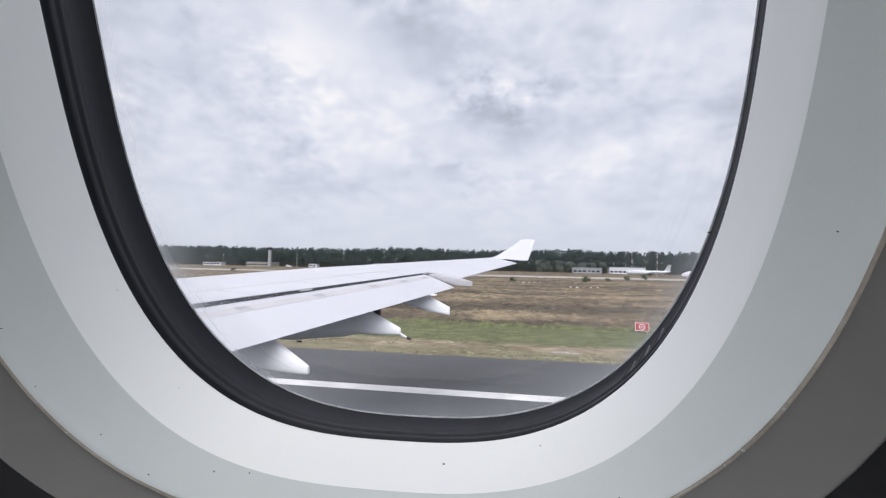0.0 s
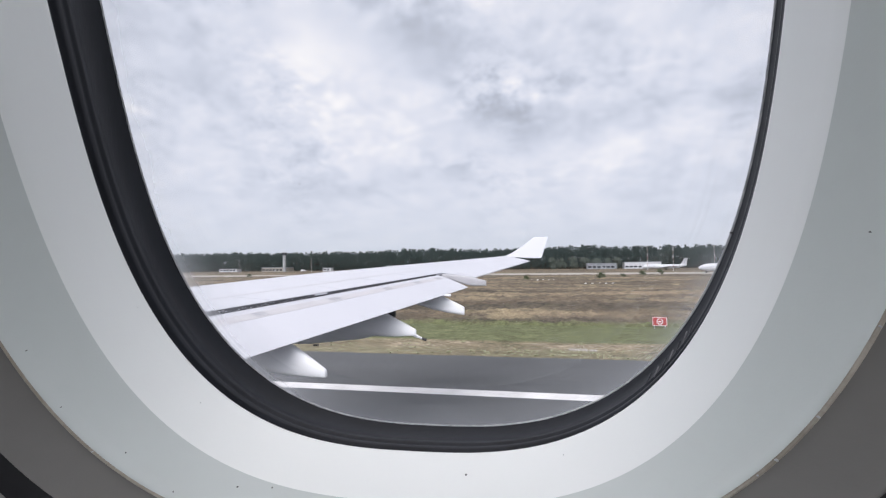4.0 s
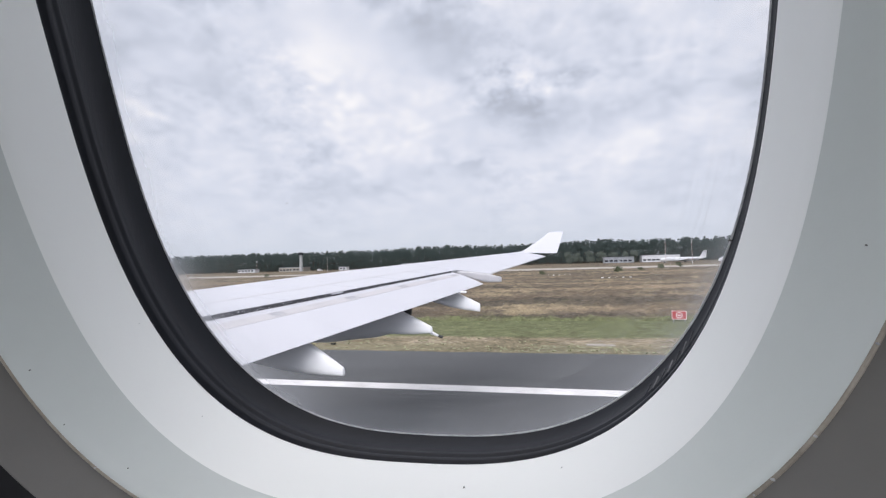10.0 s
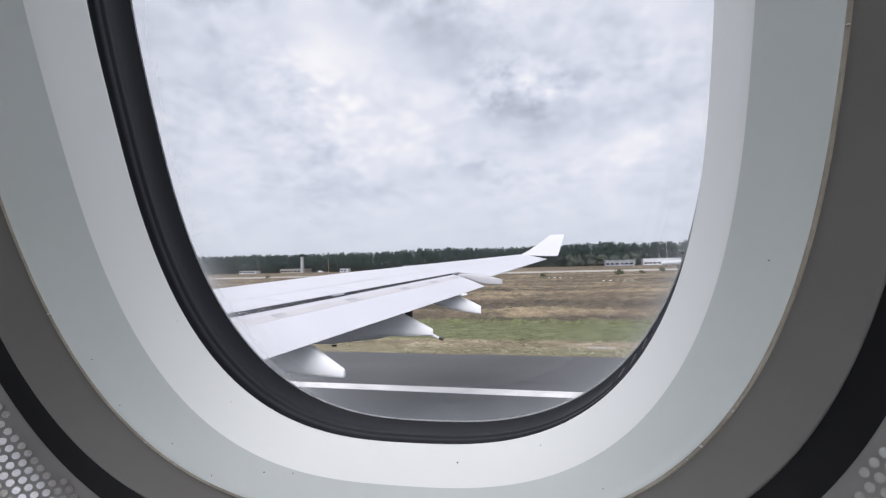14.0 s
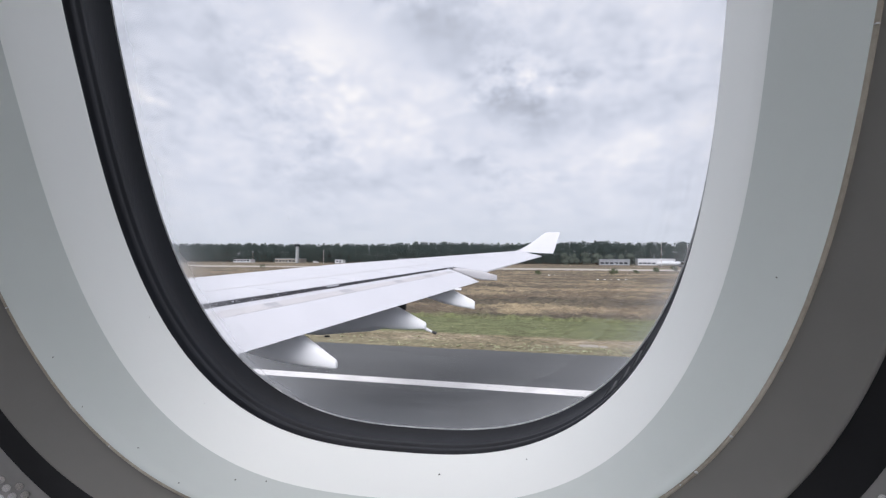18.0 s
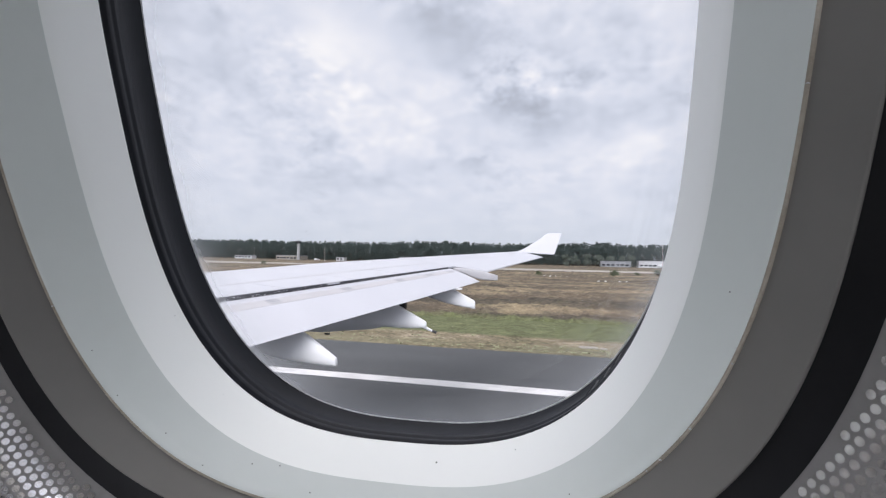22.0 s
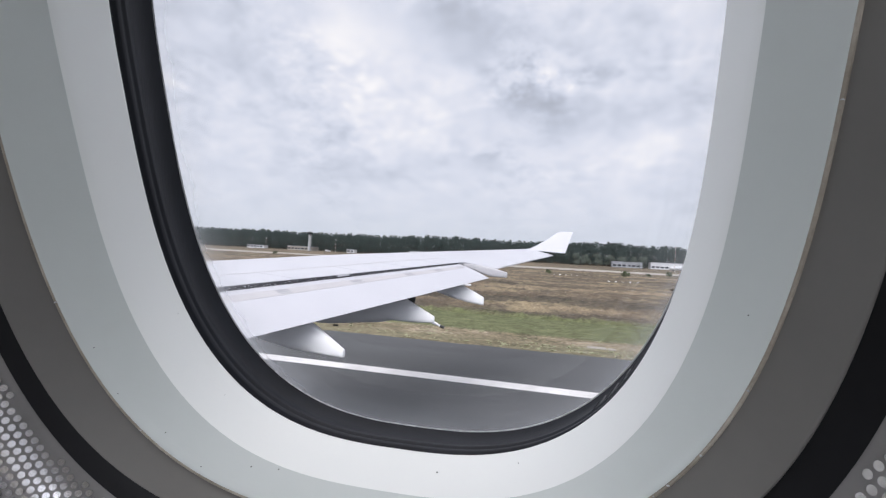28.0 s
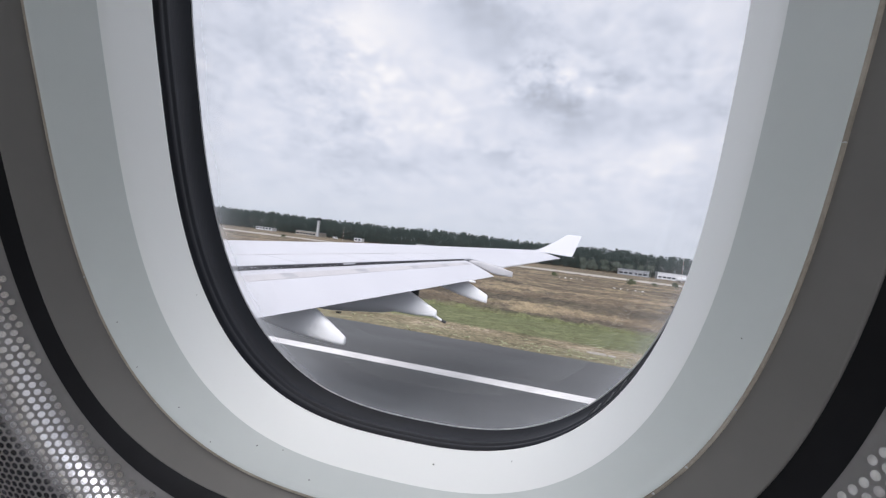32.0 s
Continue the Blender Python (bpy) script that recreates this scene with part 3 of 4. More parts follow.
# plain lining that closes the cabin round and behind the eye
lining = thing("cabin_lining", "plain grey cabin lining closing the seat row", "wall", kind="structure")
CX, CY0, CZ0, CZ1 = 2.20, -0.85, ZW - 1.15, ZW + 1.0
hole = [WALL @ Vector(p) for p in oval(WALLCUT[0] + 0.16, WALLCUT[1] + 0.16, WALLCUT[2] + 0.64, panel_w(0.16), WALLCUT[4], WALLCUT[5])]


def wall_y(z):
    return -math.tan(radians(LEAN)) * (z - ZW) + panel_w(0.16) / math.cos(radians(LEAN))


outer_edge = []
for p in hole:
    k = max(abs(p.x) / CX, (p.z - ZW) / (CZ1 - ZW), (ZW - p.z) / (ZW - CZ0))
    x, z = p.x / k, ZW + (p.z - ZW) / k
    outer_edge.append((x, wall_y(z), z))
part("wall_window_side", loft([[tuple(p) for p in hole], outer_edge], caps=False), M_CABIN, lining)
yt, yb = wall_y(CZ1), wall_y(CZ0)
part("ceiling", box(-CX, CY0, CZ1, CX, yt + 0.02, CZ1 + 0.03), M_CABIN, lining)
# unseen floor and lower far wall, made dark so the foil dots mirror dark
part("floor", box(-CX, CY0, CZ0 - 0.03, CX, yb + 0.02, CZ0), M_CABIN_DARK, lining)
# the far side is unseen; its tall openings are added to let sky light in
part("wall_skirt", box(-CX, CY0 - 0.03, CZ0, CX, CY0, ZW - 0.62), M_CABIN_DARK, lining)
part("wall_aisle", joined(box(-CX, CY0 - 0.03, ZW + 0.74, CX, CY0, CZ1),
                          *[box(-CX + k * 0.54, CY0 - 0.03, ZW - 0.62, -CX + k * 0.54 + 0.13, CY0, ZW + 0.74) for k in range(9)]), M_CABIN, lining)
for sx in (-1, 1):
    x0, x1 = sorted((sx * CX, sx * (CX + 0.03)))
    v = [(x, y, z) for x in (x0, x1) for y, z in ((CY0, CZ0), (yb, CZ0), (yt, CZ1), (CY0, CZ1))]
    part("wall_row_end", (v, [(0, 1, 2, 3), (7, 6, 5, 4), (0, 4, 5, 1), (1, 5, 6, 2), (2, 6, 7, 3), (3, 7, 4, 0)]), M_CABIN, lining)
# fuselage skin outside the lining
hull = thing("fuselage", "white airliner fuselage section round the cabin", "aircraft", kind="structure")
arc = []
CZ_AX, RAD = ZW - 0.55, 2.82
cy_ax = wall_y(ZW) + 0.09 - math.sqrt(RAD ** 2 - 0.55 ** 2)
# the skin stops past the crown, so sky light reaches the far openings
for k in range(-14, 20):
    a = radians(k * 5)
    y, z = cy_ax + RAD * math.cos(a), CZ_AX + RAD * math.sin(a)
    arc.append((y, z))
upper = [q for q in arc if q[1] > ZW + 0.36]
lower = [q for q in arc if q[1] < ZW - 0.36]
for side in (upper, lower):
    part("skin_panel", loft([[(x, y, z) for y, z in side] for x in (-26.0, 26.0)], caps=False, closed=False), M_WING, hull, smooth=True)
for x0, x1 in ((-26.0, -2.15), (2.15, 26.0)):
    part("window_belt", loft([[(x, y, z) for y, z in [lower[-1]] + [q for q in arc if ZW - 0.36 <= q[1] <= ZW + 0.36 and q[0] > cy_ax] + [upper[0]]] for x in (x0, x1)], caps=False, closed=False),
         M_WING, hull, smooth=True)

# ---- ground, runway, far taxiway ----
gx = [-4500, -1800, -900, -450, -220, -120, -60, -20, 20, 60, 120, 220, 450, 900, 1800, 4500]
gy = [-3000, -600, -150, -60, 20, 31, 36, 42, 48, 60, 80, 110, 150, 200, 260, 330, 420, 560, 800, 1500, 4500]
gv = [(x, y, 0.0) for y in gy for x in gx]
nx = len(gx)
gf = [(j * nx + i, j * nx + i + 1, (j + 1) * nx + i + 1, (j + 1) * nx + i) for j in range(len(gy) - 1) for i in range(nx - 1)]
tagged(mesh_object("ground", gv, gf, M_GROUND), "flat airfield of mown green and dry rough grass", "ground", kind="structure")
rnd = random.Random(5)
edge = [(-2200.0, 30.5)]
x = -400.0
while x < 300:
    edge.append((x, 30.55 + rnd.uniform(-0.10, 0.12)))
    x += rnd.uniform(0.7, 2.2) if -60 < x < 45 else 6.0
edge.append((2200.0, 30.5))
rv = [(x, y, 0.03) for x, y in edge] + [(x, y + 0.12, -0.02) for x, y in edge] + [(x, -45.0, 0.03) for x, y in edge]
m = len(edge)
rf = [(2 * m + i, 2 * m + i + 1, i + 1, i) for i in range(m - 1)] + [(i, i + 1, m + i + 1, m + i) for i in range(m - 1)]
tagged(mesh_object("runway", rv, rf, M_ASPHALT), "dark grey asphalt runway with worn surface", "runway", kind="structure")
lv = [(x, y, 0.034) for x in (-2200, -400, -100, 0, 100, 400, 2200) for y in (21.35, 22.35)]
lf = [(2 * i, 2 * i + 2, 2 * i + 3, 2 * i + 1) for i in range(6)]
tagged(mesh_object("edge_line", lv, lf, M_LINEMARK), "white painted runway edge line on asphalt", "marking", kind="structure")
tv = [(-2200, 242, 0.03), (2200, 242, 0.03), (2200, 288, 0.03), (-2200, 288, 0.03), (-2200, 241.9, -0.05), (2200, 241.9, -0.05)]
tagged(mesh_object("far_taxiway", tv, [(0, 1, 2, 3), (4, 5, 1, 0)], M_CONCRETE), "pale concrete taxiway across the airfield", "taxiway", kind="structure")


# ---- grass: uncountable ----
def value_noise(x, y, seed):
    """Smooth lattice noise in 0..1 for arrays of points."""
    rs = np.random.RandomState(seed)
    table = rs.rand(256, 256)
    xi, yi = np.floor(x).astype(int), np.floor(y).astype(int)
    fx, fy = x - xi, y - yi
    fx, fy = fx * fx * (3 - 2 * fx), fy * fy * (3 - 2 * fy)
    a, b = table[xi % 256, yi % 256], table[(xi + 1) % 256, yi % 256]
    c, d = table[xi % 256, (yi + 1) % 256], table[(xi + 1) % 256, (yi + 1) % 256]
    return (a * (1 - fx) + b * fx) * (1 - fy) + (c * (1 - fx) + d * fx) * fy


def grass_layer(name, label, y0, y1, rows, cols, height, tussock, seed, material):
    """An uneven layer of grass over the ground, its tussocks as relief."""
    j, i = np.meshgrid(np.arange(rows), np.arange(cols), indexing="ij")
    y = y0 * (y1 / y0) ** (j / (rows - 1))
    x = y * (-1.75 + 2.5 * i / (cols - 1))
    rs = np.random.RandomState(seed)
    y = y + (rs.rand(rows, cols) - 0.5) * (y1 - y0) / rows * 0.6
    h = 0.5 * value_noise(x / tussock, y / tussock, seed) + 0.3 * value_noise(x / tussock * 2.3, y / tussock * 2.3, seed + 1)
    h += 0.35 * (value_noise(x / 14, y / 5, seed + 2) - 0.5) + 0.25 * rs.rand(rows, cols)
    z = height * np.clip(h - 0.25, 0, 1)
    z[0] = z[-1] = -0.02
    v = np.stack([x, y, z], -1).reshape(-1, 3)
    q = (j[:-1, :-1] * cols + i[:-1, :-1]).ravel()
    faces = np.stack([q, q + 1, q + cols + 1, q + cols], -1)
    return tagged(fast_mesh(name, v, faces, material), label, "grass", kind="stuff")


grass_layer("rough_grass", "uneven tall dry straw-coloured grass", 46.5, 238, 300, 520, 0.85, 1.1, 21, M_GROUND)
grass_layer("mown_grass", "short green mown grass strip", 36.6, 46.6, 50, 420, 0.07, 0.35, 31, M_GROUND)
grass_layer("verge_grass", "thin patchy grass on the sandy verge", 30.75, 36.7, 60, 420, 0.09, 0.45, 41, M_GROUND)


def weeds(name, label, count, y0, y1, material, seed):
    """Small tufts of a few blades, scattered in drifts."""
    rs = np.random.RandomState(seed)
    y = y0 + (y1 - y0) * rs.rand(count) ** 1.5
    x = y * (-1.6 + 2.2 * rs.rand(count))
    ok = value_noise(x / 3.0, y / 1.2, seed + 5) > 0.5
    x, y = x[ok], y[ok]
    n, blades = len(x), 9
    a = rs.rand(n, blades) * 6.283
    r = 0.05 + 0.12 * rs.rand(n, blades)
    h = 0.03 + 0.09 * rs.rand(n, blades)
    size = (0.5 + rs.rand(n))[:, None]
    bx, by = x[:, None] + r * size * np.cos(a) * 0.4, y[:, None] + r * size * np.sin(a) * 0.4
    tx, ty = x[:, None] + r * size * np.cos(a) * 1.6, y[:, None] + r * size * np.sin(a) * 1.6
    w = 0.035 * size
    p0 = np.stack([bx - np.sin(a) * w, by + np.cos(a) * w, np.full_like(bx, 0.0)], -1)
    p1 = np.stack([bx + np.sin(a) * w, by - np.cos(a) * w, np.full_like(bx, 0.0)], -1)
    p2 = np.stack([tx, ty, h * size], -1)
    v = np.stack([p0, p1, p2], 2).reshape(-1, 3)
    return tagged(fast_mesh(name, v, np.arange(len(v)).reshape(-1, 3), material), label, "weeds", kind="stuff")


weeds("verge_weeds", "small green weeds scattered along the sandy verge", 1500, 31.0, 36.5, M_GREENGRASS, 71)
weeds("field_weeds", "scattered dark heath tufts in the dry grass", 2600, 48.0, 120.0, M_HEATH, 77)


# ---- woodland ----
def tree_mesh(seed, height, spread, leaves, conifer=False, leaf=1.0, low=0.35):
    """A tapered trunk with limbs, and a ragged crown of many leaf clumps. Returns trunk and crown."""
    rnd = random.Random(seed)
    wood = [tube((0, 0, 0), (rnd.uniform(-.3, .3), 0, height * 0.75), height * 0.016, height * 0.005, 6)]
    crown_v, crown_f = [], []
    lobes = []
    for i in range(7):
        a = rnd.random() * 6.28
        k = rnd.uniform(low, 0.95)
        rad = spread * (1 - 0.75 * k if conifer else 0.75 - 0.5 * abs(k - 0.55)) * rnd.uniform(0.5, 1.0)
        tip = (rad * math.cos(a), rad * math.sin(a), height * k)
        wood.append(tube((0, 0, height * (k - 0.15)), tip, height * 0.006, height * 0.002, 4))
        lobes.append((tip, spread * rnd.uniform(0.35, 0.6)))
    lobes += [((0, 0, height * 0.86), spread * 0.34), ((0, 0, height * 0.97), spread * 0.13)]
    for i in range(leaves):
        (lx, ly, lz), lr = lobes[i % len(lobes)]
        d = Vector((rnd.gauss(0, 1), rnd.gauss(0, 1), rnd.gauss(0, 0.8)))
        d = d.normalized() * lr * rnd.uniform(0.5, 1.05)
        c = Vector((lx, ly, lz)) + d
        if c.z > height:
            c.z = min(c.z, height * 1.05)
        s = spread * rnd.uniform(0.10, 0.21) * leaf
        o = len(crown_v)
        for q in range(3):
            crown_v.append((c.x + rnd.uniform(-s, s), c.y + rnd.uniform(-s, s), c.z + rnd.uniform(-s, s)))
        crown_f.append((o, o + 1, o + 2))
    return joined(*wood), (crown_v, crown_f)


kinds = [tree_mesh(40 + i, 1.0, 0.27, 1050, conifer=(i in (1, 4, 7)), leaf=0.60, low=0.14) for i in range(9)]
kinds = [(np.array(w[0]), np.array([q for q in w[1] if len(q) == 4]), np.array(c[0]), np.array(c[1])) for w, c in kinds]


def wood_rows(name, label, rows, seed):
    rnd = random.Random(seed)
    tv, tf, cv, cf = [], [], [], []
    nt_, nc_ = 0, 0
    for y_row, x0, x1, step, h0, h1 in rows:
        x = x0
        while x < x1:
            wv, wf, lv2, lf2 = kinds[rnd.randrange(len(kinds))]
            h = rnd.uniform(h0, h1) * (1 + 0.11 * noise.noise(Vector((x * 0.012, y_row * 0.01, 0))))
            a = rnd.random() * 6.28
            rot = np.array([[math.cos(a), -math.sin(a), 0], [math.sin(a), math.cos(a), 0], [0, 0, 1]])
            wide = h * rnd.uniform(0.85, 1.15)
            scale = np.array([wide, wide, h])
            at = np.array([x + rnd.uniform(-.4, .4) * step, y_row + rnd.uniform(-6, 6), 0])
            tv.append((wv * scale) @ rot.T + at)
            tf.append(wf + nt_)
            nt_ += len(wv)
            cv.append((lv2 * scale) @ rot.T + at)
            cf.append(lf2 + nc_)
            nc_ += len(lv2)
            x += step * rnd.uniform(0.7, 1.3)
    w = thing(name, label, "woodland", kind="stuff")
    for part_name, vs, fs, mat in (("trunks", tv, tf, M_BARK), ("foliage", cv, cf, M_LEAF)):
        fast_mesh(part_name, np.concatenate(vs), np.concatenate(fs), mat).parent = w
    return w


wood_rows("forest_edge", "dense dark green woodland edge behind the airfield",
          [(464, -640, 330, 3.0, 5, 9), (470, -640, 330, 3.4, 10, 15), (478, -680, 340, 3.4, 15, 19), (490, -700, 350, 3.0, 17, 22), (506, -720, 360, 2.1, 20.5, 23.6), (516, -740, 370, 3.6, 17, 21)], 3)


# ---- the wing ----
def line(y, y0, a, y1, b):
    k = (y - y0) / (y1 - y0)
    return tuple(p + (q - p) * k for p, q in zip(a, b))


def crest(y):
    return line(y, 12.1, (-10.79, 5.52), 17.0, (-7.78, 5.96)) if y < 17 else line(y, 17.0, (-7.78, 5.96), 27.0, (-1.65, 6.64))


def spoiler_edge(y):
    return line(y, 9.45, (-8.05, 5.08), 19.1, (-3.85, 5.84))


def flap_edge(y):
    return line(y, 8.7, (-6.42, 4.13), 18.8, (-2.68, 5.24))


def aileron_edge(y):
    return line(y, 22.3, (-1.92, 5.81), 27.0, (-0.21, 6.34))


def wing_section(y, rear, rear_thick):
    """Closed section of the wing box at the span y: upper skin from nose to rear edge, and back below."""
    (xc, zc), (xr, zr) = crest(y), rear(y)
    xl = xc - 0.42 * (xr - xc)
    thick = 0.10 * (xr - xl) + 0.10
    top, bottom = [], []
    for k in range(15):
        s = k / 14
        x = xl + (xr - xl) * s ** 1.4
        if x < xc:
            u = (xc - x) / (xc - xl)
            z = zc - 0.5 * thick * (1 - math.sqrt(max(0.0, 1 - u * u)))
            low = zc - 0.5 * thick - 0.45 * thick * math.sqrt(max(0.0, 1 - u * u))
        else:
            u = min(1.0, (x - xc) / (xr - xc))
            z = zc + (zr - zc) * u ** 1.35
            low = z - thick * (1 - u) ** 1.1 - rear_thick
        top.append((x, y, z))
        bottom.append((x, y, low))
    return top + bottom[::-1][:-1]


def outer_edge_line(y):
    """Rear edge of the outer wing; it steps forward to the spoilers' line beside the flap."""
    return line(y, 19.1, spoiler_edge(19.1), 20.45, aileron_edge(20.45)) if y < 20.45 else aileron_edge(y)


wing = thing("aircraft_wing", "white airliner wing with lowered flaps and upturned winglet", "aircraft wing")
part("inner_skin", loft([wing_section(y, spoiler_edge, 0.05) for y in (-0.2, 3, 6, 9, 11, 13, 15, 17, 19.1)]), M_WING, wing, smooth=False)
part("outer_skin", loft([wing_section(y, outer_edge_line, 0.03) for y in (19.12, 19.8, 20.45, 22.3, 24, 25.5, 26.6, 27.0)]), M_WING, wing)
for ob in wing.children:
    ob.data.polygons.foreach_set("use_smooth", [True] * len(ob.data.polygons))
    ob.data.set_sharp_from_angle(angle=radians(35))


def skin_point(y, u, rear):
    (xc, zc), (xr, zr) = crest(y), rear(y)
    return xc + (xr - xc) * u, zc + (zr - zc) * u ** 1.35


def skin_panel(name, y0, y1, u0, u1, rear, lift, material, label="", steps=3, thick=0.012):
    """A panel lying on the upper skin, with its own thin edges."""
    rings = []
    for i in range(steps + 1):
        u = u0 + (u1 - u0) * i / steps
        ring = []
        for y, dz in ((y0, lift), (y1, lift), (y1, lift - thick), (y0, lift - thick)):
            x, z = skin_point(y, u, rear)
            ring.append((x, y, z + dz))
        rings.append(ring)
    return part(name, loft(rings), material, wing, label)


spans = [6.2, 9.0, 11.55, 13.95, 15.9, 17.6, 19.05]
for a, b in zip(spans, spans[1:]):
    skin_panel("spoiler_panel", a + 0.02, b - 0.02, 0.66, 1.0, spoiler_edge, 0.004, M_WING, "white hinged spoiler panel")
skin_panel("aileron", 20.5, 22.6, 0.70, 0.995, aileron_edge, 0.008, M_WING, "white aileron panel")
skin_panel("aileron", 22.64, 26.2, 0.70, 0.995, aileron_edge, 0.008, M_WING, "white aileron panel")
rings = []
for y in (6.2, 10.0, 14.0, 17.0, 19.0):
    (x, z), (x2, z2) = skin_point(y, 0.635, spoiler_edge), skin_point(y, 0.648, spoiler_edge)
    rings.append([(x, y, z + 0.005), (x2, y, z2 + 0.005), (x2, y, z2 - 0.01), (x, y, z - 0.01)])
part("hinge_line", loft(rings), M_STRIP, wing, "faint grey hinge line ahead of the spoilers")
# solid near-black filler under the spoilers' edge, standing in for the slot's shade
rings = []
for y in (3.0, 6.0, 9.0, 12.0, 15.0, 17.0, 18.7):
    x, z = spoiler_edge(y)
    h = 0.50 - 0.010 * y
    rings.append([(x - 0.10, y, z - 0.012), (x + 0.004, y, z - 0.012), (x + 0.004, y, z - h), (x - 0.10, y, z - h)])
part("flap_slot", loft(rings), M_SLOT_SHADE, wing, "speckled near-black filler for the slot's shade and linkages between wing and flap")
rnd = random.Random(17)
y = 6.5
while y < 18.5:
    x, z = spoiler_edge(y)
    long_ = rnd.uniform(0.03, 0.13)
    if not 12.7 < y + long_ < 13.4:
        low = rnd.uniform(0.03, 0.13 - 0.003 * y)
        mat = rnd.choice((M_DARKMETAL, M_GREYPAD, M_WING, M_DARKMETAL, M_GREYPAD))
        part("slot_rib", box(x - 0.01, y, z - low - rnd.uniform(0.012, 0.035), x + 0.02, y + long_, z - low), mat, wing)
    y += 0.6 * long_ + rnd.uniform(0.0, 0.04)
rings = []
for y in (12.85, 12.88, 13.24, 13.27):
    x, z = spoiler_edge(y)
    rings.append([(x - 0.02, y, z - 0.012), (x + 0.03, y, z - 0.016), (x + 0.04, y, z - 0.06), (x - 0.02, y, z - 0.06)])
part("flap_stop", loft(rings), M_WING, wing, "short white bridge across the slot")


def flap_ring(y, u0, u1, lift=0.0, thick=0.10, n=7):
    (xs, zs), (xt, zt) = spoiler_edge(y), flap_edge(y)
    drop = 0.185 - 0.0062 * y
    top, bottom = [], []
    for k in range(n):
        u = u0 + (u1 - u0) * k / (n - 1)
        x = xs + 0.02 + (xt - xs - 0.02) * u
        z0 = zs - drop
        z = z0 + (zt - z0) * (0.72 * u + 0.28 * u * u)
        top.append((x, y, z + lift))
        bottom.append((x, y, z + lift - 0.012 - thick * math.sin(math.pi * min(1.0, 0.15 + 0.85 * (1 - u)) * 0.5) * max(0.0, 1 - u) ** 0.5 * 2))
    return top + bottom[::-1]


flap_y = (3.0, 6.0, 8.7, 11.0, 13.0, 15.0, 17.0, 18.78)
flap = part("flap", loft([flap_ring(y, 0.0, 1.0) for y in flap_y]), M_FLAP, wing, "white lowered trailing-edge flap")
flap.data.polygons.foreach_set("use_smooth", [True] * len(flap.data.polygons))
flap.data.set_sharp_from_angle(angle=radians(35))


def flap_pad(y0, y1, u0, u1, material, name, label=""):
    rings = []
    for y in (y0, y1):
        top = flap_ring(y, u0, u1, 0.006, n=4)[:4]
        rings.append(top + [(p[0], p[1], p[2] - 0.008) for p in top[::-1]])
    part(name, loft(rings), material, wing, label)


flap_pad(4.0, 13.35, 0.14, 0.31, M_STRIP, "flap_nose_strip", "faintly worn pale strip along the flap's nose")
flap_pad(13.4, 18.6, 0.14, 0.30, M_STRIP, "flap_nose_strip", "faintly worn pale strip along the flap's nose")
for y in (10.6, 13.0, 15.3, 16.9, 18.2):
    flap_pad(y, y + 0.36, 0.15, 0.29, M_GREYPAD, "wear_pad", "grey rub pad")
# small hinge tab at the flap's outer corner
part("flap_tab", box(-3.60, 17.00, 4.985, -3.12, 17.22, 5.050, 0.012), M_FAIRING, wing)


def along(points, d):
    """Straight-line reading of (distance, value) points."""
    for (d0, v0), (d1, v1) in zip(points, points[1:]):
        if d <= d1:
            return v0 + (v1 - v0) * (d - d0) / (d1 - d0)
    return points[-1][1]


def fairing(y, tail, top, bottom, width, length, label, lean=0.42, material=M_FAIRING):
    """A canoe fairing: a boxy wedge with rounded edges, from its upright narrow tail widening and deepening forward under the wing."""
    rings = []
    stations = [0.0, 0.012, 0.03, 0.25, 0.5, 0.8, 1.1, 1.5, 2.1, 2.8, 3.5, 4.1, 4.5, 4.75]
    for s in stations:
        d = s * length / 4.75
        zt, zb = along(top, d), along(bottom, d)
        nose = max(0.05, min(1.0, (4.8 - s) / 1.6)) ** 0.6
        if s < 0.02:
            edge = 0.02 * (1 - s / 0.02)
            zt, zb = zt - edge, zb + edge
        zm = (zt + zb) / 2
        zt, zb = zm + (zt - zm) * nose, zm + (zb - zm) * nose
        w = width / 2 * min(1.0, 0.20 + 0.62 * s ** 0.8) * nose * (0.8 if s < 0.005 else 1.0)
        ring = []
        for i in range(28):
            a = 2 * math.pi * (i + 0.5) / 28
            c, sn = math.cos(a), math.sin(a)
            u, v = math.copysign(abs(c) ** 0.42, c), math.copysign(abs(sn) ** 0.42, sn)
            ring.append((tail - d, y + u * w * (1.0 - lean * max(0.0, v)), (zt + zb) / 2 + v * (zt - zb) / 2))
        rings.append(ring)
    ob = part("flap_track_fairing", loft(rings), material, wing, label, smooth=True)
    ob.data.set_sharp_from_angle(angle=radians(42))
    return ob


fairing(10.72, -5.17, ((0, 3.58), (1.0, 4.21), (1.3, 4.34), (5.4, 5.1)), ((0, 3.37), (0.6, 3.40), (1.3, 3.46), (2.5, 3.68), (5.4, 4.4)), 0.66, 5.0,
        "white canoe-shaped flap track fairing")
f2 = fairing(14.9, -3.92, ((0, 4.02), (1.2, 4.62), (1.5, 4.72), (5.4, 5.0)), ((0, 3.81), (0.6, 3.77), (1.4, 3.78), (2.5, 3.86), (5.4, 4.2)), 0.66, 5.0,
             "white flap track fairing with a drain pipe at its tail")
fairing(17.5, -2.66, ((0, 4.54), (0.9, 4.98), (1.2, 5.05), (4.0, 5.3)), ((0, 4.23), (0.6, 4.31), (1.3, 4.46), (2.0, 4.68), (4.0, 5.15)), 0.46, 3.6,
        "white canoe-shaped flap track fairing")
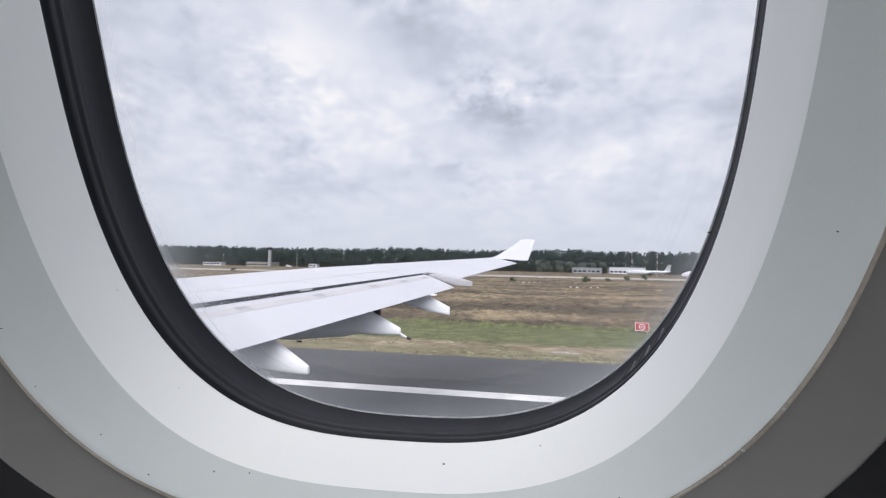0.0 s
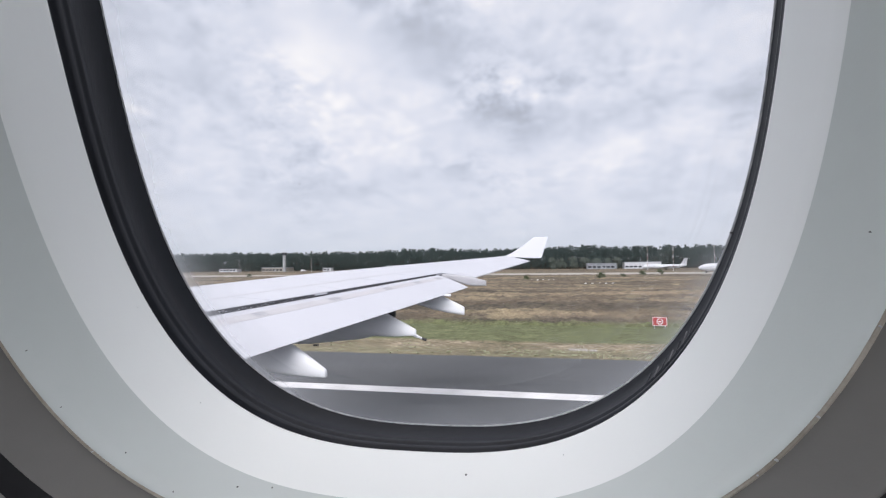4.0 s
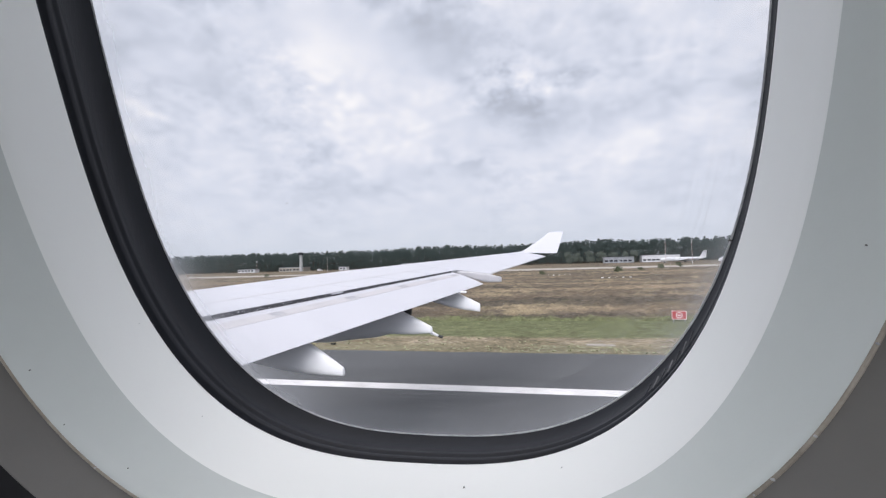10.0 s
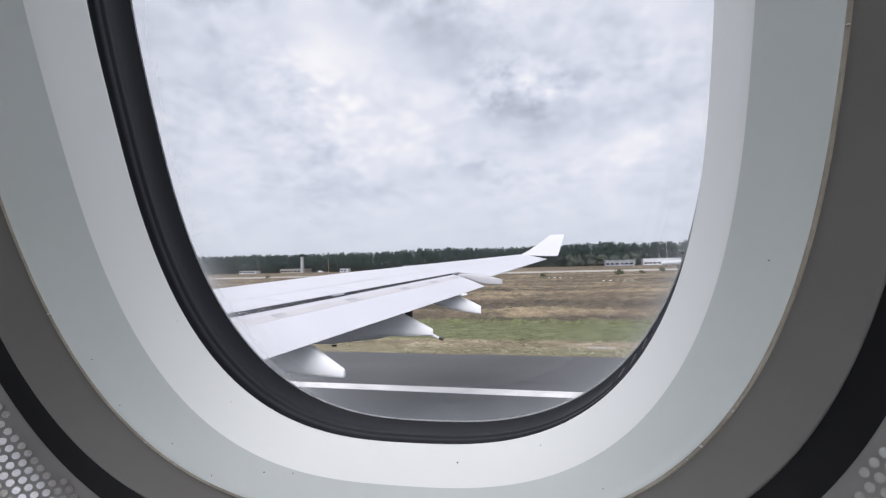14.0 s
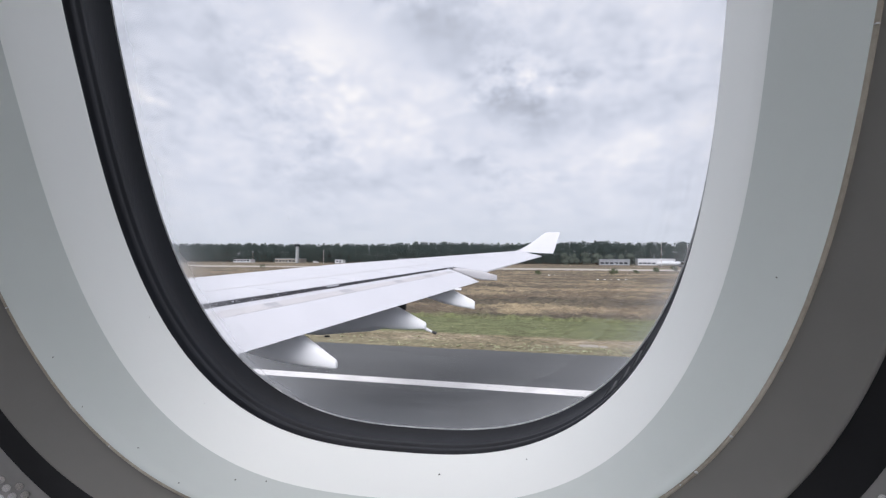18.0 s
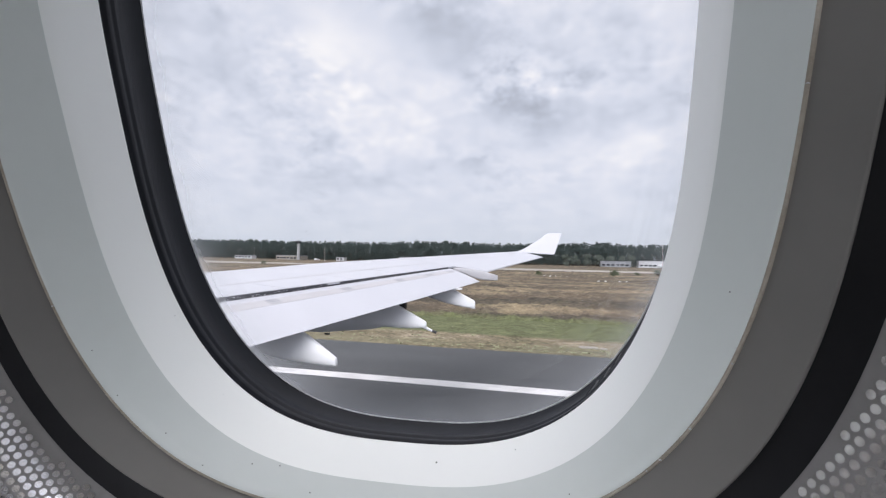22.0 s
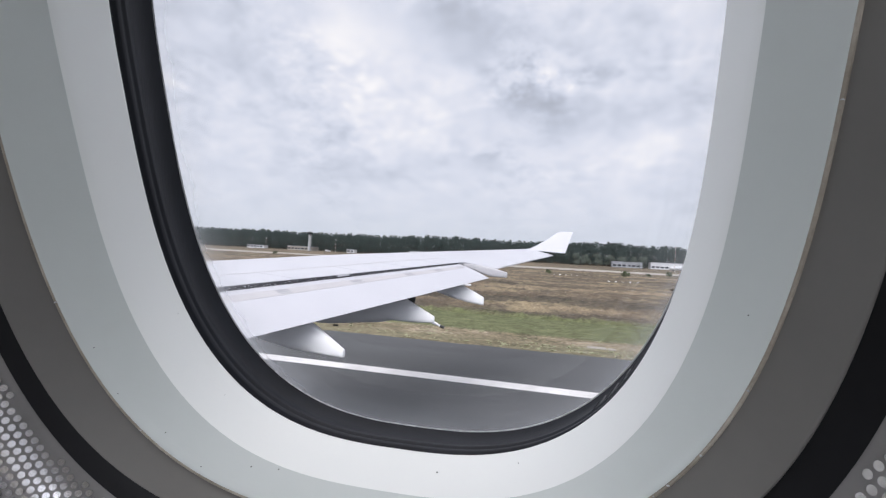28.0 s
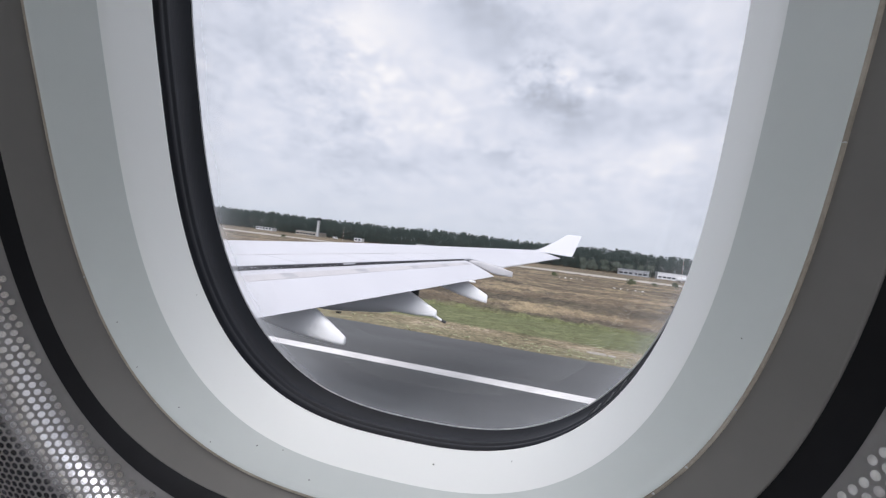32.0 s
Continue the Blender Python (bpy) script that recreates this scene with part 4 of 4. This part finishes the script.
# takes the darker strip paint in place of shade from the wing overhang
fairing(19.22, -1.98, ((0, 5.49), (0.6, 5.65), (1.1, 5.72), (1.8, 5.79), (2.8, 5.82)), ((0, 5.28), (0.7, 5.28), (1.17, 5.42), (1.6, 5.58), (2.8, 5.72)), 0.22, 2.6,
        "small outboard flap fairing, white darkened for the wing's shade", lean=0.06, material=M_STRIP)
# shaded body hung under the wing ahead of the second fairing
rings = []
for x, r, z in ((-4.9, 0.12, 4.18), (-5.3, 0.36, 4.16), (-5.9, 0.50, 4.15), (-6.6, 0.58, 4.16), (-7.8, 0.70, 4.14), (-9.5, 0.74, 4.18), (-11.0, 0.62, 4.3), (-12.0, 0.35, 4.45)):
    rings.append([(x, 14.9 + r * 0.75 * math.cos(2 * math.pi * i / 20), z + r * math.sin(2 * math.pi * i / 20)) for i in range(20)])
pod = part("underwing_pod", loft(rings), M_UNDER, wing, "grey shaded pod under the wing", smooth=True)
part("drain_mast", box(-7.64, 14.82, 3.38, -7.46, 14.92, 3.44, 0.01), M_DARKMETAL, pod, "small dark drain mast")
part("drain_pipe", tube((-4.0, 14.93, 3.83), (-3.72, 14.98, 3.70), 0.06, 0.035, 10), M_FAIRING, f2)
part("pipe_mouth", tube((-3.73, 14.98, 3.705), (-3.58, 15.0, 3.65), 0.045, 0.05, 10), M_DARKMETAL, f2, "black pipe mouth")
part("track_gap", box(-5.23, 15.36, 4.36, -4.80, 15.5, 4.86, 0.02), M_DARKMETAL, wing, "dark flap track end")

# winglet: blended up and out from the tip
rings = []
for k in range(9):
    s = k / 8
    e = s * s * (3 - 2 * s)
    xf = -1.75 + (0.02 + 1.75) * (s ** 0.9)
    xr = 0.42 + 0.42 * s
    y = 26.95 + 1.05 * s
    z = 6.50 + 0.04 * s + 1.24 * s ** 1.15
    zf = z + 0.12 * (1 - s)
    t = 0.10 * (1 - 0.7 * s)
    ring = []
    for i in range(10):
        a = 2 * math.pi * i / 10
        u = (1 - math.cos(a)) / 2
        ring.append((xf + (xr - xf) * u, y + 0.5 * t * math.sin(a) * (1.0 - 0.7 * u), zf + (z - zf) * u + 0.2 * t * math.sin(a)))
    rings.append(ring)
winglet = part("winglet", loft(rings), M_WING, wing, "white upturned winglet", smooth=True)
winglet.data.set_sharp_from_angle(angle=radians(40))
part("nav_light", tube((-0.45, 27.0, 6.47), (-0.1, 27.02, 6.42), 0.05, 0.03, 8), M_DARKMETAL, wing, "small dark tip light housing")


# ---- airfield things ----
def airliner(name, label, x, y, length, heading, radius, tail, swept, low_engines):
    """A parked jet: body, wings, tailplane, engines, gear."""
    a = thing(name, label, "aircraft", at=Matrix.Translation((x, y, 0)) @ Matrix.Rotation(radians(heading), 4, "Z"))
    zc = radius * 1.55
    rings = []
    for s, k, lift in ((0, .05, -.2), (.015, .35, -.15), (.04, .65, -.08), (.09, .95, 0), (.15, 1, 0), (.65, 1, 0), (.78, .85, .12), (.9, .5, .4), (1, .12, .7)):
        rings.append([(s * length, radius * k * math.cos(2 * math.pi * i / 16), zc + radius * lift + radius * k * math.sin(2 * math.pi * i / 16)) for i in range(16)])
    part("fuselage", loft(rings), M_WHITE, a, smooth=True)
    for sy in (-1, 1):
        w = [[(length * .38, sy * radius * .8, zc - radius * .6), (length * .38 + .2, sy * radius * .8, zc - radius * .45), (length * .56, sy * radius * .8, zc - radius * .5), (length * .56, sy * radius * .8, zc - radius * .6)],
             [(length * .38 + swept, sy * length * .42, zc + radius * .25), (length * .38 + swept, sy * length * .42, zc + radius * .3), (length * .38 + swept + 1.6, sy * length * .42, zc + radius * .28), (length * .38 + swept + 1.6, sy * length * .42, zc + radius * .23)]]
        part("wing", loft(w), M_WHITE, a)
        ex, ey, ez = (length * .40, sy * length * .15, zc - radius * .9) if low_engines else (length * .68, sy * radius * 1.35, zc + radius * .3)
        er = radius * .45
        part("engine", loft([[(ex + d, ey + er * k * math.cos(2 * math.pi * i / 12), ez + er * k * math.sin(2 * math.pi * i / 12)) for i in range(12)]
                             for d, k in ((0, .85), (.3, 1), (length * .07, 1), (length * .11, .6))]), M_WHITE, a, smooth=True)
        zt = zc + (radius * .6 if low_engines else tail)
        part("tailplane", loft([[(length * .92, sy * .2, zt), (length * .99, sy * .2, zt), (length * .99, sy * .2, zt + .2), (length * .92, sy * .2, zt + .2)],
                                [(length * .98, sy * length * .15, zt + .1), (length * 1.02, sy * length * .15, zt + .1), (length * 1.02, sy * length * .15, zt + .18), (length * .98, sy * length * .15, zt + .18)]]), M_WHITE, a)
    part("fin", loft([[(length * .84, -.2, zc + radius * .7), (length * .98, -.15, zc + radius * .7), (length * .98, .15, zc + radius * .7), (length * .84, .2, zc + radius * .7)],
                      [(length * .94, -.08, zc + tail), (length * 1.01, -.08, zc + tail), (length * 1.01, .08, zc + tail), (length * .94, .08, zc + tail)]]), M_WHITE, a)
    part("cockpit_glazing", loft([[(length * .028, sy * radius * .45, zc + radius * .22), (length * .05, sy * radius * .62, zc + radius * .26)] for sy in (-1, 1)], caps=False, closed=False), M_DARKGLASS, a)
    for i in range(20):
        wx = length * (.13 + .027 * i)
        part("cabin_window", box(wx, -radius * 0.99, zc + radius * .12, wx + .25, -radius * .94, zc + radius * .12 + .35), M_DARKGLASS, a)
    for gxx, gyy in ((length * .09, 0), (length * .53, radius * .8), (length * .53, -radius * .8)):
        part("gear_leg", tube((gxx, gyy, 0.5), (gxx, gyy, zc - radius * .7), .12, .15, 8), M_STEEL, a)
        part("wheel", tube((gxx, gyy - .25, .5), (gxx, gyy + .25, .5), .5, .5, 14), M_DARKMETAL, a)
    return a


airliner("passenger_jet", "white airliner parked on the far apron", 86, 268, 44, 1, 1.95, 8.0, 9.0, True)
airliner("business_jet", "small white jet with a high tail parked on the apron", 83, 385, 33, 1, 1.6, 6.2, 4.0, False)


def shed(name, label, x, y, lx, ly, h, stripes, tower=False, wall=None):
    b = thing(name, label, "building", at=Matrix.Translation((x, y, 0)))
    part("wall", box(0, 0, 0, lx, ly, h, 0.1), wall or M_WHITE, b)
    part("roof", box(-0.4, -0.4, h, lx + 0.4, ly + 0.4, h + 0.45, 0.1), M_GREYCLAD, b, "flat grey roof")
    n = max(2, int(lx / 4))
    for r in range(stripes):
        z = 1.2 + r * 3.2
        for i in range(n):
            x0 = 0.8 + i * (lx - 1.6) / n
            w = part("window", box(x0, -0.12, z, x0 + (lx - 1.6) / n * 0.72, -0.02, min(z + 1.5, h - .4)), M_DARKGLASS, b)
    part("door", box(lx * .5, -0.14, 0, lx * .5 + 1.4, -0.02, 2.2), M_GREYCLAD, b)
    return b


shed("airfield_office", "low white airfield building with dark windows", 82, 452, 32, 12, 6.0, 1)
shed("hangar_office", "low pale airfield building below the trees", -290, 448, 30, 14, 4.2, 1, wall=M_CONCRETE)
shed("service_shed", "long low white service shed", -345, 452, 22, 8, 3.2, 1)
shed("terminal_shed", "wide pale terminal shed with flat roof", -150, 452, 40, 14, 5.0, 1)
shed("cargo_shed", "grey cargo shed with a white roof edge beside the apron", 48, 446, 26, 10, 5.0, 1, wall=M_GREYCLAD)
shed("radar_hut", "small pale hut at the field edge", -215, 440, 9, 6, 3.4, 1)


def control_tower(x, y):
    t = thing("control_tower", "slim grey concrete tower before the trees", "tower", at=Matrix.Translation((x, y, 0)))
    part("shaft", loft([[(1.6 * k * math.cos(i * math.pi / 6), 1.6 * k * math.sin(i * math.pi / 6), z) for i in range(12)] for z, k in ((0, 1.05), (14, 1), (17.5, 1))]), M_TOWER, t)
    part("cab", loft([[(2.9 * k * math.cos(i * math.pi / 4), 2.9 * k * math.sin(i * math.pi / 4), z) for i in range(8)] for z, k in ((17.5, .85), (20, 1))]), M_DARKGLASS, t)
    part("cab_roof", loft([[(3.1 * k * math.cos(i * math.pi / 4), 3.1 * k * math.sin(i * math.pi / 4), z) for i in range(8)] for z, k in ((20, 1), (20.5, .9))]), M_GREYCLAD, t)


control_tower(-262, 446)


def round_tree(x, y, h, seed):
    t = thing("round_tree", "rounded grey-green tree standing before the woodland", "tree", "row of round trees", at=Matrix.Translation((x, y, 0)))
    w, c = tree_mesh(seed, h, h * 0.50, 1500, leaf=0.7, low=0.22)
    part("trunk", w, M_BARK, t)
    part("crown", c, M_ROUNDLEAF, t)


for i, (tx, th) in enumerate(((17.2, 10.8), (26.0, 10.2), (36.7, 11.0), (46.8, 10.9), (57.3, 9.6), (67.7, 9.4), (77.5, 10.0), (-44, 8.8), (-95, 9.5))):
    round_tree(tx, 456 + (i * 5) % 4, th, 500 + i)


def light_mast(x, y, h):
    m = thing("light_mast", "tall red and white banded apron light mast", "mast", "apron masts", at=Matrix.Translation((x, y, 0)))
    n = 7
    for i in range(n):
        part("mast_band", tube((0, 0, h * i / n), (0, 0, h * (i + 1) / n), 0.14, 0.12, 8), M_SIGNWHITE if i % 2 == 0 else M_MASTRED, m)
    part("lamp_head", box(-0.9, -0.4, h, 0.9, 0.4, h + 0.5, 0.08), M_STEEL, m)


for mx, my, mh in ((84, 372, 18), (92, 335, 15.5), (121, 345, 16.5), (-312, 440, 12), (-228, 440, 13)):
    light_mast(mx, my, mh)

# red no-entry board on legs in the mown grass
sign = thing("no_entry_sign", "red airfield no-entry board with a white ring and bar", "sign", at=Matrix.Translation((11.2, 45.2, 0)) @ Matrix.Rotation(radians(-8), 4, "Z"))
part("board", box(-0.62, -0.08, 0.32, 0.62, 0.08, 1.12, 0.02), M_REDSIGN, sign)
for z0, z1, x0, x1 in ((1.06, 1.10, -0.60, 0.60), (0.34, 0.38, -0.60, 0.60), (0.34, 1.10, -0.60, -0.56), (0.34, 1.10, 0.56, 0.60)):
    part("border", box(x0, -0.088, z0, x1, -0.081, z1), M_SIGNWHITE, sign)
ring = [[(r * math.cos(2 * math.pi * i / 28), y, 0.72 + r * math.sin(2 * math.pi * i / 28)) for i in range(28)] for r, y in ((0.27, -0.082), (0.27, -0.09), (0.21, -0.09), (0.21, -0.082))]
part("ring", loft(ring, caps=False), M_SIGNWHITE, sign)
part("bar", box(-0.13, -0.09, 0.68, 0.13, -0.082, 0.76), M_SIGNWHITE, sign)
for sx in (-0.45, 0.45):
    part("leg", tube((sx, 0, 0), (sx, 0, 0.33), 0.035, 0.035, 8), M_STEEL, sign)


def bush(x, y, h, seed):
    rnd = random.Random(seed)
    b = thing("bush", "low dark green bush in the dry grass", "bush", "field bushes", at=Matrix.Translation((x, y, 0)))
    w, c = tree_mesh(seed, h, h * 0.8, 420)
    part("stem", w, M_BARK, b)
    part("foliage", c, M_BUSH, b)


for i, (bx, by, bh) in enumerate(((24, 178, 2.4), (46, 215, 2.2), (-3, 168, 1.6), (34, 190, 1.5), (-80, 205, 2.0), (58, 232, 2.4), (-150, 220, 1.8))):
    bush(bx, by, bh, 300 + i)


def lamp(x, y):
    l = thing("runway_edge_light", "small dark runway edge light in the verge", "light", "edge lights", at=Matrix.Translation((x, y, 0)))
    part("base", tube((0, 0, 0), (0, 0, 0.10), 0.16, 0.12, 10), M_DARKMETAL, l)
    part("lens", tube((0, 0, 0.10), (0, 0, 0.26), 0.08, 0.06, 10), M_STEEL, l)


for lx2 in (-18.3, 41.7):
    lamp(lx2, 31.6)


def van(x, y, turn, material, label):
    """A parked service van: body, windscreen, side windows, wheels."""
    v = thing("service_van", label, "van", "parked vans", at=Matrix.Translation((x, y, 0)) @ Matrix.Rotation(radians(turn), 4, "Z"))
    prof = [(0, 0.4), (0, 2.1), (0.2, 2.25), (3.4, 2.25), (4.3, 1.35), (5.2, 1.1), (5.3, 0.4)]
    part("body", loft([[(px, side, pz) for px, pz in prof] for side in (-0.95, 0.95)]), material, v)
    part("windscreen", ([(3.52, -0.8, 2.14), (3.52, 0.8, 2.14), (4.27, 0.8, 1.42), (4.27, -0.8, 1.42)], [(0, 3, 2, 1)]), M_DARKGLASS, v)
    part("side_window", box(2.5, -0.965, 1.35, 3.5, -0.955, 1.95), M_DARKGLASS, v)
    for wx in (0.9, 4.3):
        for wy in (-0.95, 0.75):
            part("wheel", tube((wx, wy, 0.34), (wx, wy + 0.2, 0.34), 0.34, 0.34, 12), M_DARKMETAL, v)


for vx, vy, vt, vm, vl in ((-128, 446, 4, M_WHITE, "white service van parked by the shed"), (-100, 447, 178, M_WHITE, "white service van parked by the shed"),
                           (120, 446, 2, M_GREYCLAD, "grey service van parked by the office"), (128, 447, 176, M_WHITE, "white service van parked by the office"),
                           (-240, 441, 10, M_WHITE, "white service van below the tower")):
    van(vx, vy, vt, vm, vl)


def marker(x, y):
    m = thing("field_marker", "low white marker board standing in the dry grass", "marker", "field markers", at=Matrix.Translation((x, y, 0)))
    part("board", loft([[(-0.30 * k, dy, z) for k, z in ((1, 0.12), (0.9, 0.40), (-0.9, 0.40), (-1, 0.12))] for dy in (-0.05, 0.05)]), M_SIGNWHITE, m)
    for sx in (-0.2, 0.2):
        part("leg", tube((sx, 0, 0), (sx, 0, 0.13), 0.03, 0.03, 6), M_STEEL, m)


for mx, my, gap in ((-1.0, 165, 1.9), (14.0, 135, 1.9)):
    for k in range(5):
        marker(mx + k * gap, my + 0.25 * k)

# broken concrete drain slab in the verge
slab = thing("drain_slab", "broken pale concrete drain slab at the runway verge", "slab", at=Matrix.Translation((3.2, 33.6, 0)))
part("slab", box(-0.9, -0.3, 0.0, 0.4, 0.3, 0.10, 0.03), M_CONCRETE, slab)
part("slab_piece", box(0.5, -0.25, 0.0, 1.0, 0.25, 0.07, 0.02), M_CONCRETE, slab)
